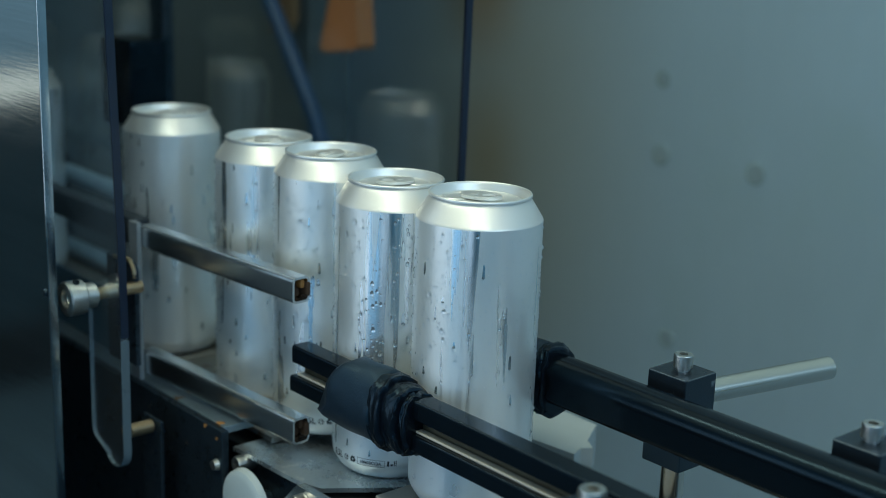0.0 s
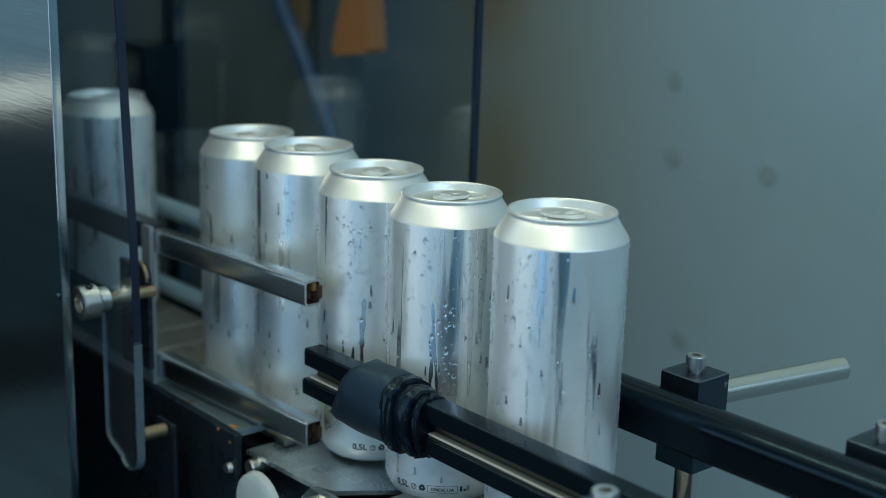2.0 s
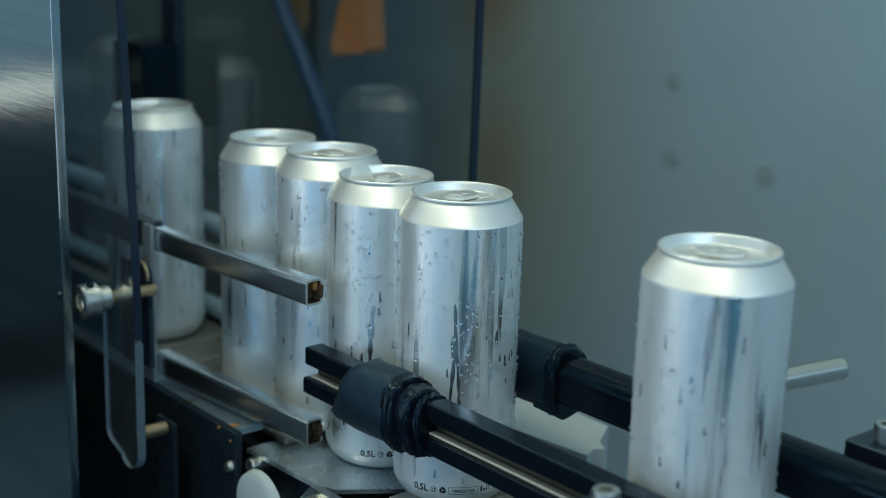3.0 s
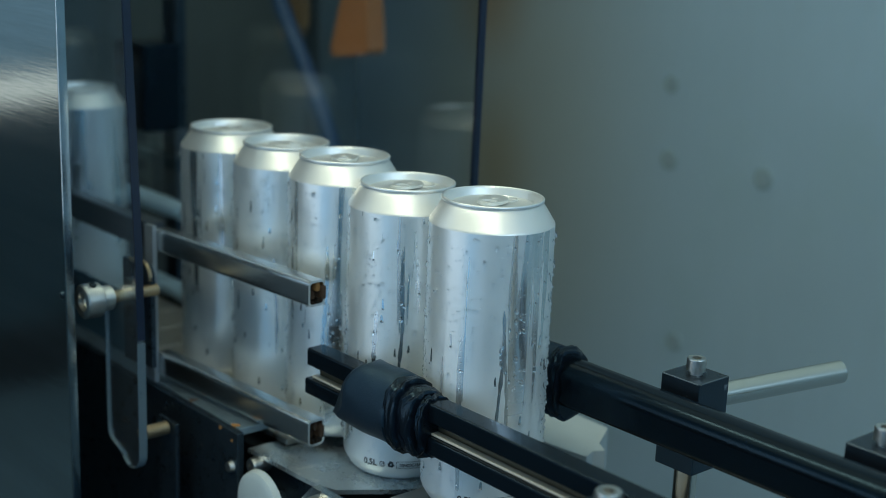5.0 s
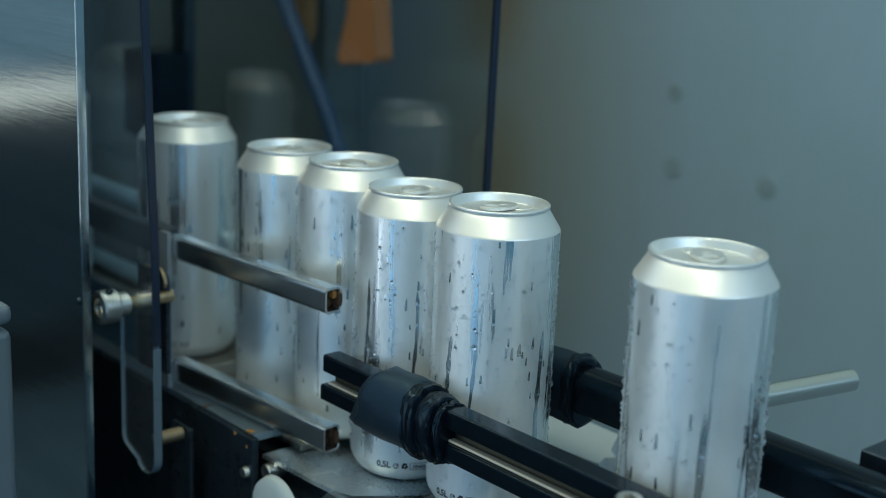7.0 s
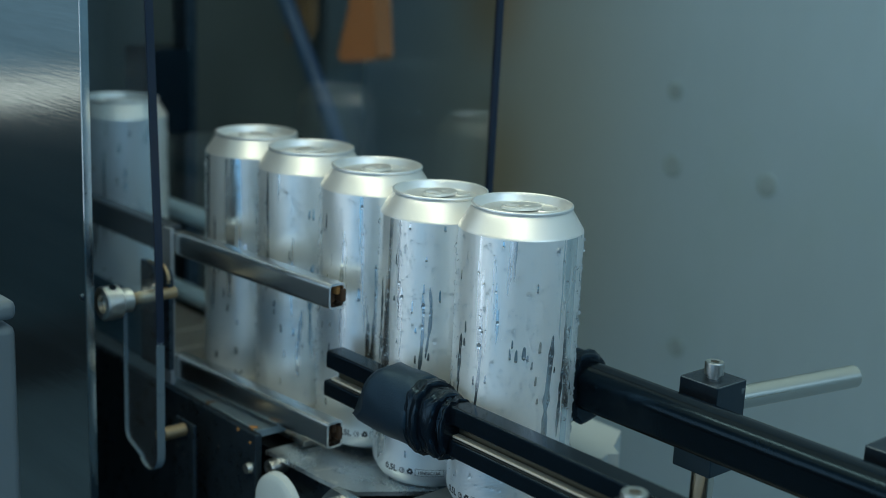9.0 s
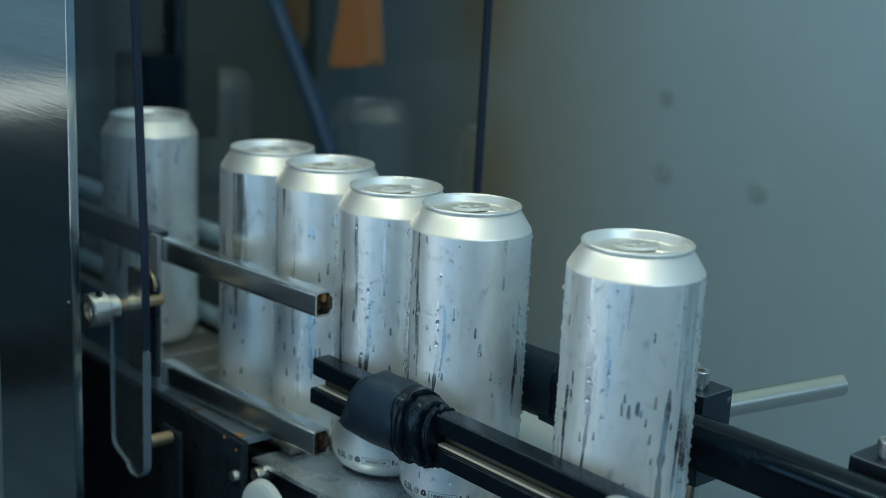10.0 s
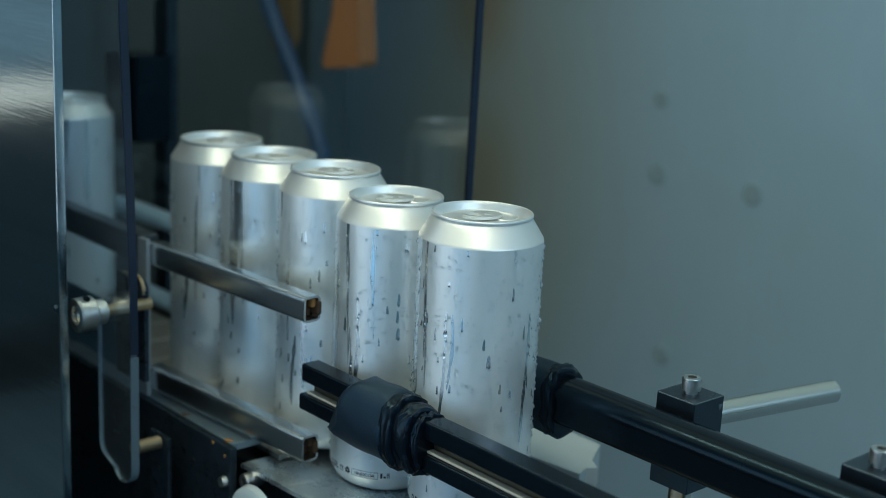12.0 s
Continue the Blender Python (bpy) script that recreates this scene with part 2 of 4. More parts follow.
def part(name, bm, material, parent=None, label="", smooth=35):
    me = bpy.data.meshes.new(name)
    bm.normal_update()
    if smooth:
        for f in bm.faces:
            f.smooth = True
        for e in bm.edges:
            if len(e.link_faces) == 2 and e.calc_face_angle(0) > radians(smooth):
                e.smooth = False
    bm.to_mesh(me)
    bm.free()
    me.materials.append(material)
    ob = new(name, me)
    ob.parent = parent
    if smooth and name != "slat":
        even = ob.modifiers.new("even_normals", "WEIGHTED_NORMAL")
        even.keep_sharp = True
    if label:
        ob["label"] = label
    return ob


def thing(name, label, category, group="", at=(0, 0, 0)):
    ob = tagged(new(name), label, category, group)
    ob.location = at
    return ob


def box(bm, lo, hi, bevel=0.0, segs=2):
    lo, hi = Vector(lo), Vector(hi)
    r = bmesh.ops.create_cube(bm, size=1)
    bmesh.ops.transform(bm, matrix=Matrix.Translation((lo + hi) / 2) @ Matrix.Diagonal((*(hi - lo), 1)), verts=r["verts"])
    if bevel:
        edges = list({e for v in r["verts"] for e in v.link_edges})
        bmesh.ops.bevel(bm, geom=edges, offset=bevel, segments=segs, profile=0.5, affect="EDGES")
    return bm


def rod(bm, a, b, r, segs=24, chamfer=0.0):
    a, b = Vector(a), Vector(b)
    d = b - a
    n = d.length
    q = d.to_track_quat("Z", "Y").to_matrix().to_4x4()
    prof = [(0, 0), (r - chamfer, 0), (r, chamfer), (r, n - chamfer), (r - chamfer, n), (0, n)] if chamfer else [(0, 0), (r, 0), (r, n), (0, n)]
    return lathe(bm, prof, segs, Matrix.Translation(a) @ q)


def lathe(bm, prof, segs=48, m=Matrix()):
    """Turns a profile of (radius, height) round z."""
    rings = []
    for r, z in prof:
        if r < 1e-7:
            rings.append([bm.verts.new(m @ Vector((0, 0, z)))])
        else:
            rings.append([bm.verts.new(m @ Vector((r * math.cos(k / segs * math.tau), r * math.sin(k / segs * math.tau), z))) for k in range(segs)])
    for a, b in zip(rings, rings[1:]):
        for k in range(segs):
            j = (k + 1) % segs
            if len(a) == 1 and len(b) == 1:
                continue
            if len(a) == 1:
                bm.faces.new((a[0], b[j], b[k]))
            elif len(b) == 1:
                bm.faces.new((a[k], a[j], b[0]))
            else:
                bm.faces.new((a[k], a[j], b[j], b[k]))
    return bm


def prism(bm, outline, axis, lo, hi):
    """A closed outline of 2D points, drawn out along an axis from lo to hi."""
    def at(p, h):
        return {"x": (h, p[0], p[1]), "y": (p[0], h, p[1]), "z": (p[0], p[1], h)}[axis]
    a = [bm.verts.new(at(p, lo)) for p in outline]
    b = [bm.verts.new(at(p, hi)) for p in outline]
    n = len(a)
    bm.faces.new(a)
    bm.faces.new(b[::-1])
    for k in range(n):
        bm.faces.new((a[k], b[k], b[(k + 1) % n], a[(k + 1) % n]))
    bmesh.ops.recalc_face_normals(bm, faces=bm.faces)
    return bm


def arc(cx, cy, r, a0, a1, n=6):
    return [(cx + r * math.cos(radians(a0 + (a1 - a0) * k / n)), cy + r * math.sin(radians(a0 + (a1 - a0) * k / n))) for k in range(n + 1)]


def round_rect(x0, y0, x1, y1, r, n=5):
    return arc(x1 - r, y1 - r, r, 0, 90, n) + arc(x0 + r, y1 - r, r, 90, 180, n) + arc(x0 + r, y0 + r, r, 180, 270, n) + arc(x1 - r, y0 + r, r, 270, 360, n)


def structure(name, bm, material, label=""):
    return tagged(part(name, bm, material, None, "", 30), label, "", "", "structure")


# ---- the hall ----
B = bmesh.new
structure("wall_back", box(B(), (-2.6, 0.60, -0.9), (3.0, 0.66, 2.4)), WALL, "brushed grey stainless steel back wall")
structure("wall_front", box(B(), (-2.6, -3.06, -0.9), (3.0, -3.0, 2.4)), BLUEWALL, "unseen hall wall coloured blue for the can reflections")
# out of view; its dark tone shapes the reflection in the housing
structure("wall_left", box(B(), (-2.66, -3.06, -0.9), (-2.603, 0.66, 2.4)), DARKHALL, "unseen hall wall darkened for the housing reflection")
structure("wall_right", box(B(), (3.003, -3.06, -0.9), (3.06, 0.66, 2.4)), BLUEWALL, "unseen hall wall coloured blue for the can reflections")
# added out of view to darken the lower reflection in the housing
structure("dark_reflection_strip", box(B(), (-2.6, -3.0, -0.9), (-2.585, 0.6, -0.74), 0.003), DARK, "unseen dark strip added for the housing reflection")
structure("floor", box(B(), (-2.66, -3.06, -0.96), (3.06, 0.66, -0.903)), FLOORM, "blue-grey coated concrete hall floor")
structure("ceiling", box(B(), (-2.66, -3.06, 2.403), (3.06, 0.66, 2.46)), HALL, "plain blue-grey hall ceiling")

# screw heads and marks on the back wall
for x, z, r in ((-0.259, 0.070, 0.011), (-0.377, 0.070, 0.011), (-0.381, 0.147, 0.009), (-0.351, -0.121, 0.010)):
    bm = lathe(B(), [(0, 0.0008), (r * 0.94, 0.0008), (r, 0.0)], 24, pose(x, 0.5995, z, 90))
    tagged(part("screw_cap", bm, SPOT), "dark round screw cap on the steel back wall", "cap", "screw caps on the back wall")


# ---- filler housing, behind which the cans come out ----
house = thing("machine_housing", "brushed stainless steel filler housing with a narrow folded edge", "machine housing", at=(-0.214, -0.135, -0.9))
bm = box(B(), (-0.9, -0.004, 0), (0.0, -0.0005, 1.6), 0.0008)
part("front_panel", bm, SHEET, house)
part("edge_trim", box(B(), (0.0003, -0.0043, 0), (0.0012, 0.001, 1.6), 0.0004), SHEET, house, "narrow folded edge")
part("rivet", lathe(B(), [(0, 0.0016), (0.0016, 0.0013), (0.0024, 0)], 14, pose(-0.0035, -0.0041, 0.984, 90)), FRAME, house)
# dark panels added where the inside of the filler lies in shade
dark = thing("machine_interior", "dark panel added for the unlit inside of the filler", "machine cabinet", at=(-1.35, 0.3, -0.9))
part("rear_panel", box(B(), (0, 0, 0), (0.775, 0.05, 1.9), 0.004), INTERIOR, dark)
part("side_panel", box(B(), (-0.06, -0.6, 0), (-0.003, 0.05, 1.9), 0.004), INTERIOR, dark)

switch_box = thing("switch_box", "grey rounded box with a flat cap beside the housing", "box", at=(-0.17, -0.2, -0.9))
part("body", box(B(), (-0.12, -0.05, 0), (0, 0, 0.990), 0.005, 3), GREYBOX, switch_box)
part("cap", box(B(), (-0.12, -0.05, 0.993), (0.001, 0.0, 1.004), 0.004, 3), GREYBOX, switch_box)

# clear guard in front of the cans: a sheet with a tongue that hangs down
guard = thing("acrylic_guard", "clear acrylic safety guard with a hanging rounded tongue", "guard", at=(0, -0.108, 0))
outl = [(-0.60, 0.55), (-0.60, 0.070), (-0.2225, 0.070), (-0.2225, -0.006)] + arc(-0.2135, -0.006, 0.009, 180, 235, 5) + [(-0.2035, -0.0185)] + arc(-0.1945, -0.0115, 0.0120, 225, 360, 9) + [(-0.1830, 0.12), (-0.1925, 0.28), (-0.205, 0.55)]
sheet = part("sheet", prism(B(), outl, "y", -0.0022, 0.0022), CLEAR, guard)
sheet.visible_shadow = False
edge = part("edge_strip", prism(B(), [(-0.1824, 0.06), (-0.1816, 0.06), (-0.1828, 0.12), (-0.1923, 0.28), (-0.2048, 0.55), (-0.2064, 0.55), (-0.1939, 0.28), (-0.1842, 0.12)], "y", -0.0024, 0.0024), EDGE, guard, "dark sealed edge")

rim = [(-0.2225, 0.068), (-0.2225, -0.006)] + arc(-0.2135, -0.006, 0.009, 180, 235, 5) + [(-0.2035, -0.0185)] + arc(-0.1945, -0.0115, 0.0125, 225, 360, 9) + [(-0.1818, 0.058)]
inner = [(-0.2219, 0.068), (-0.2219, -0.006)] + arc(-0.2135, -0.006, 0.0084, 180, 235, 5) + [(-0.2032, -0.0180)] + arc(-0.1945, -0.0115, 0.0119, 225, 360, 9) + [(-0.1824, 0.058)]
bm = B()
for k in range(len(rim) - 1):
    quad = [rim[k], rim[k + 1], inner[k + 1], inner[k]]
    lo, hi = [bm.verts.new((x, -0.0026, z)) for x, z in quad], [bm.verts.new((x, 0.0026, z)) for x, z in quad]
    bm.faces.new(lo)
    bm.faces.new(hi[::-1])
    for j in range(4):
        bm.faces.new((lo[j], hi[j], hi[(j + 1) % 4], lo[(j + 1) % 4]))
bmesh.ops.remove_doubles(bm, verts=bm.verts, dist=1e-6)
bmesh.ops.recalc_face_normals(bm, faces=bm.faces)
part("tongue_edge", bm, FROSTED, guard, "polished pale edge")

rear = thing("rear_guard", "smoked acrylic guard pane with a dark edge", "guard", at=(-0.1315, 0.10, 0.06))
pane = part("pane", box(B(), (-0.9, 0, 0), (0, 0.004, 0.6)), SMOKE, rear)
pane.visible_shadow = False
part("edge_strip", box(B(), (0.0005, -0.0003, 0), (0.0035, 0.0043, 0.6), 0.0005), EDGE, rear, "dark blue edge strip")
rear.matrix_basis = pose(-0.1315, 0.10, 0.06, -0.6, 0, 0)

# ---- hoses and orange part behind the pane ----
def tube_along(bm, pts, r, segs=12):
    pts = [Vector(p) for p in pts]
    rings = []
    for k, p in enumerate(pts):
        d = (pts[min(k + 1, len(pts) - 1)] - pts[max(k - 1, 0)]).normalized()
        q = d.to_track_quat("Z", "Y")
        rings.append([bm.verts.new(p + q @ Vector((r * math.cos(a / segs * math.tau), r * math.sin(a / segs * math.tau), 0))) for a in range(segs)])
    for a, b in zip(rings, rings[1:]):
        for k in range(segs):
            bm.faces.new((a[k], a[(k + 1) % segs], b[(k + 1) % segs], b[k]))
    bm.faces.new(rings[0][::-1])
    bm.faces.new(rings[-1])
    return bm


hose = tagged(part("air_hose", tube_along(B(), [(-0.64, 0.25, 0.36), (-0.60, 0.25, 0.27), (-0.565, 0.25, 0.215), (-0.531, 0.25, 0.170), (-0.500, 0.25, 0.127), (-0.478, 0.25, 0.09), (-0.465, 0.25, 0.03), (-0.46, 0.25, -0.9)], 0.008), HOSE), "blue rubber air hose behind the guard", "hose")
cone = tagged(part("orange_guide", prism(B(), [(-0.530, 0.30), (-0.495, 0.30), (-0.489, 0.225), (-0.484, 0.184), (-0.487, 0.179), (-0.538, 0.172), (-0.543, 0.178), (-0.528, 0.225)], "y", 0.29, 0.31), ORANGE), "orange plastic flared guide hanging behind the guard", "guide")

bracket = tagged(part("brown_bracket", prism(B(), [(-0.612, 0.32), (-0.572, 0.32), (-0.570, 0.200), (-0.578, 0.186), (-0.604, 0.184), (-0.611, 0.20)], "y", 0.275, 0.285), BROWN), "dull brown flat bracket behind the guard pane", "bracket")

sensor = thing("sensor_box", "black sensor box on a grey post", "sensor", at=(-0.52, 0.08, 0))
part("body", box(B(), (-0.024, -0.015, 0.122), (0.024, 0.02, 0.195), 0.003), BLACK, sensor)
part("post", box(B(), (-0.01, 0.021, -0.9), (0.012, 0.035, 0.6), 0.002), FRAME, sensor)


# ---- conveyor ----
conv = thing("conveyor", "dark steel conveyor with stained slat chain and worn dead plate", "conveyor")
for k in range(22):
    x1 = -0.1275 - k * 0.0385
    part("slat", box(B(), (x1 - 0.0375, -0.042, -0.004), (x1, 0.042, 0.0), 0.0006, 1), BELT, conv)
plate_out = [(-0.139, 0.05), (-0.139, -0.0622), (-0.134, -0.0612), (-0.111, -0.0602), (-0.089, -0.0594), (-0.0715, -0.0582), (-0.0605, -0.0540), (-0.0523, -0.0419), (-0.0430, -0.0290), (-0.0330, -0.0137), (-0.0315, 0.05)]
part("dead_plate", prism(B(), plate_out, "z", -0.0072, -0.0045), PLATE, conv, "worn grey dead plate with a curved edge")
part("side_frame", box(B(), (-1.0, -0.073, -0.16), (-0.1335, -0.068, 0.009), 0.001), FRAME, conv)
part("frame_lip", box(B(), (-1.0, -0.0675, 0.004), (-0.1400, -0.046, 0.0088), 0.0008), LIP, conv)
for x, y, z, r in ((-0.146, -0.066, 0.0088, 0.0026), (-0.143, -0.0695, 0.0088, 0.0016), (-0.152, -0.0735, 0.0072, 0.0014), (-0.139, -0.0735, 0.0030, 0.0010)):
    rnd = random.Random(int(-x * 1000))
    flat_face = y > -0.07
    spot = [((r * 1.4 if k % 2 else r) * rnd.uniform(0.6, 1.1) * math.cos(k / 9 * math.tau), r * rnd.uniform(0.6, 1.1) * math.sin(k / 9 * math.tau)) for k in range(9)]
    if flat_face:
        part("rust_spot", prism(B(), [(x + u, y + v) for u, v in spot], "z", z, z + 0.0002), RUSTY, conv)
    else:
        part("rust_spot", prism(B(), [(x + u, z + v) for u, v in spot], "y", y + 0.0002, y + 0.0005), RUSTY, conv)
part("far_frame", box(B(), (-1.0, 0.066, -0.16), (-0.09, 0.072, 0.004), 0.001), FRAME, conv)
part("inner_frame", box(B(), (-0.134, -0.055, -0.16), (0.02, -0.05, -0.009), 0.001), FRAME, conv)
part("bed", box(B(), (-1.0, -0.05, -0.12), (1.3, 0.06, -0.0105), 0.001), DARK, conv)
for k in range(34):
    x0 = -0.0285 + k * 0.0385
    part("slat", box(B(), (x0, -0.042, -0.004), (x0 + 0.0375, 0.042, 0.0), 0.0006, 1), BELT, conv)
wear = [(-0.10, 0.078), (-0.006, 0.090)] + [(-0.010, 0.100), (-0.006, 0.106), (-0.016, 0.112), (-0.030, 0.135), (-0.10, 0.137)]
part("wear_block", prism(B(), wear, "z", -0.028, -0.002), WHITE, conv, "white plastic wear block")

leg = thing("machine_stand", "dark steel stand below the conveyor", "stand", at=(0, 0, -0.9))
for x in (-0.8, 0.9):
    part("leg", box(B(), (x, -0.04, 0), (x + 0.06, 0.04, 0.779), 0.003), FRAME, leg)


def socket_bolt(bm, m, r, h):
    """A cylinder head with a hex socket, its top along +z of m."""
    lathe(bm, [(0, 0), (r, 0), (r, h * 0.88), (r * 0.9, h), (r * 0.62, h)], 24, m)
    hexa = [bm.verts.new(m @ Vector((r * 0.5 * math.cos(k * math.pi / 3), r * 0.5 * math.sin(k * math.pi / 3), h))) for k in range(6)]
    deep = [bm.verts.new(m @ Vector((r * 0.5 * math.cos(k * math.pi / 3), r * 0.5 * math.sin(k * math.pi / 3), h * 0.4))) for k in range(6)]
    for k in range(6):
        bm.faces.new((hexa[k], hexa[(k + 1) % 6], deep[(k + 1) % 6], deep[k]))
    bm.faces.new(deep)
    ring = [v for v in bm.verts if abs((m.inverted() @ v.co).z - h) < 1e-6 and abs((m.inverted() @ v.co).xy.length - r * 0.62) < 1e-5]
    ring.sort(key=lambda v: math.atan2((m.inverted() @ v.co).y, (m.inverted() @ v.co).x))
    for k in range(24):
        a, b = ring[k], ring[(k + 1) % 24]
        def near(v):
            p = (m.inverted() @ v.co)
            return hexa[round(math.atan2(p.y, p.x) / (math.pi / 3)) % 6]
        ha, hb = near(a), near(b)
        bm.faces.new((a, b, hb) if ha == hb else (a, b, hb, ha))
    return bm


part("frame_bolt", socket_bolt(B(), pose(-0.1285, -0.0552, -0.0112, 90), 0.0050, 0.0118), BOLT, conv, "zinc socket bolt")
part("spacer", rod(B(), (-0.1115, -0.0552, -0.030), (-0.1115, -0.0689, -0.030), 0.006, 16), FRAME, conv)
part("stud", lathe(B(), [(0, 0.003), (0.003, 0.003), (0.0036, 0)], 16, pose(-0.139, -0.0731, -0.013, 90)), BOLT, conv)
knob = part("end_cap", lathe(B(), [(0, 0.006), (0.018, 0.006), (0.0215, 0.004), (0.0225, 0), (0, 0)], 40, pose(-0.1115, -0.069, -0.030, 90)), WHITE, conv, "round white plastic cap")
brk = part("bolt_bracket", prism(B(), [(-0.0700, -0.0034), (-0.0220, -0.0034), (-0.0200, -0.0060), (-0.0200, -0.10), (-0.088, -0.10), (-0.088, -0.022), (-0.0722, -0.0052)], "y", -0.0640, -0.0586), STEEL, conv, "bright steel bracket")
part("frame_bolt", socket_bolt(B(), pose(-0.0630, -0.0642, -0.0105, 90), 0.0050, 0.0062), BOLT, conv, "zinc socket bolt")


# ---- inlet guide: two channels on a strap, with a pin and collar ----
def channel(bm, x0, x1, y0, y1, z0, z1, w=0.0014, lip=0.004):
    """A C-shaped channel, open at the back, with rounded front edges."""
    r = 0.0030
    outer = arc(y0 + r, z0 + r, r, 270, 180, 4) + arc(y0 + r, z1 - r, r, 180, 90, 4) + arc(y1 - r, z1 - r, r, 90, 0, 4) + [(y1, z1 - lip), (y1 - w, z1 - lip)]
    q = r - w
    inner = arc(y1 - r, z1 - r, q, 0, 90, 4) + arc(y0 + r, z1 - r, q, 90, 180, 4) + arc(y0 + r, z0 + r, q, 180, 270, 4) + arc(y1 - r, z0 + r, q, 270, 360, 4) + [(y1 - w, z0 + lip), (y1, z0 + lip)]
    return prism(bm, outer + inner + arc(y1 - r, z0 + r, r, 0, -90, 4), "x", x0, x1)


gd = thing("inlet_guide", "stainless channel guide rails with rusty cut ends", "guide rail", at=(-0.0885, -0.055, 0))
part("channel", channel(B(), -0.155, 0.0, 0, 0.012, 0.0945, 0.1095), STEEL, gd)
part("channel", channel(B(), -0.155, 0.001, 0, 0.012, 0.0115, 0.0275), STEEL, gd)
for z in (0.0945, 0.0115):
    part("rusty_end", box(B(), (-0.012, 0.0018, z + 0.0018), (-0.006, 0.0100, z + 0.0130), 0.001), RUST, gd, "rust inside the cut end")
    part("end_plug", box(B(), (-0.014, 0.0096, z + 0.0030), (0.0008, 0.0128, z + 0.0115), 0.0016, 3), RUST, gd, "rusty inner plug")
    part("rust_flake", box(B(), (-0.0059, 0.0068, z + 0.0075), (-0.0015, 0.0102, z + 0.0128), 0.0012), RUSTY if z > 0.05 else RUST, gd)
part("strap", prism(B(), [(-0.1605, 0.112), (-0.1510, 0.112), (-0.1510, 0.0), (-0.137, -0.012), (-0.137, -0.08), (-0.147, -0.08), (-0.147, -0.016), (-0.1605, -0.004)], "y", -0.0035, -0.0005), STRAP, gd, "flat steel strap")
gd.matrix_basis = pose(-0.0885, -0.055, 0, 0, 0, 3.8)
flat = pose(-0.0885, -0.055, 0, 0, 0, 3.8).inverted()


def guide_part(*args):
    ob = part(*args)
    ob.matrix_basis = flat
    return ob


guide_part("black_bar", box(B(), (-0.75, -0.056, 0.089), (-0.2655, -0.044, 0.1075), 0.002), GREYBAR, gd, "dark grey guide bar")
# added sheet that keeps the gap below the bar dark
guide_part("side_plate", box(B(), (-0.75, -0.0555, 0.009), (-0.2655, -0.0535, 0.052), 0.0006), SIDE, gd, "dark side plate below the guide bar")
guide_part("pin", rod(B(), (-0.211, -0.0810, 0.080), (-0.211, -0.1200, 0.080), 0.0038, 20, 0.0006), BRASS, gd, "stained round pin")
guide_part("pin", rod(B(), (-0.187, -0.089, -0.0005), (-0.187, -0.1046, -0.0005), 0.0042, 20, 0.0006), BRASS, gd, "stained round pin")
guide_part("pin_plate", box(B(), (-0.20, -0.0885, -0.15), (-0.178, -0.0855, 0.004), 0.001), FRAME, gd)
guide_part("nut", lathe(B(), [(0.0039, 0), (0.0070, 0), (0.0076, 0.0006), (0.0076, 0.0064), (0.0070, 0.007), (0.0039, 0.007)], 24, pose(-0.211, -0.1190, 0.080, -90)), BOLT, gd)
collar = guide_part("collar", lathe(B(), [(0.0058, 0.0), (0.0096, 0.0), (0.0104, 0.0008), (0.0104, 0.0102), (0.0097, 0.011), (0.004, 0.011)], 32, pose(-0.211, -0.1305, 0.080, -90)), BOLT, gd, "steel shaft collar")
part("set_screw", lathe(B(), [(0, 0.0014), (0.0022, 0.0014), (0.0022, 0)], 12, pose(-0.211 + 0.003, -0.1248, 0.080 + 0.0095, 0, 15)), BLACK, collar)
part("collar_bore", lathe(B(), [(0, 0.0), (0.0042, 0.0), (0.0042, 0.001), (0.0057, 0.001), (0.0057, -0.0025)], 24, pose(-0.211, -0.1275, 0.080, -90)), BOLT, collar)
guide_part("bracket_plate", prism(B(), [(-0.240, 0.03), (-0.2100, 0.03)] + arc(-0.2180, 0.0875, 0.008, 0, 90, 6) + [(-0.240, 0.0955)], "y", -0.086, -0.083), FRAME, gd)
guide_part("hook", tube_along(B(), [(-0.229, -0.0865, 0.0965)] + [(x, -0.0865, z) for x, z in arc(-0.2180, 0.0880, 0.0085, 90, -10, 7)], 0.0013, 10), BRASS, gd, "small bent brass edge")
for z in (0.0945, 0.0115):
    part("liner", box(B(), (-0.150, 0.0122, z + 0.002), (-0.003, 0.0142, z + 0.0125), 0.0012), CREAM, gd, "cream plastic wear liner")

fg = thing("far_guide", "pale blue-grey guide tubes along the far side of the conveyor", "guide rail")
part("guide_tube", rod(B(), (-0.9, 0.05, 0.074), (-0.10, 0.05, 0.074), 0.0075, 20), TUBE, fg)
part("guide_tube", rod(B(), (-0.9, 0.05, 0.008), (-0.10, 0.05, 0.008), 0.0075, 20), TUBE, fg)
part("tube_post", box(B(), (-0.62, 0.058, -0.08), (-0.605, 0.064, 0.085), 0.001), FRAME, fg)

# ---- outlet guides: black rails wrapped with tape ----
near = thing("near_rail", "black two-lipped plastic guide rail on a steel core, wrapped with tape", "guide rail")
part("upper_lip", prism(B(), round_rect(-0.0485, 0.0570, -0.0360, 0.0675, 0.0014, 3), "x", -0.098, 0.75), BLACK, near)
part("lower_lip", prism(B(), round_rect(-0.0485, 0.0395, -0.0360, 0.0490, 0.0014, 3), "x", -0.100, 0.75), BLACK, near)
part("core", prism(B(), round_rect(-0.0410, 0.0492, -0.0370, 0.0568, 0.0006, 2), "x", -0.096, 0.75), CORE, near, "stained steel core strip")
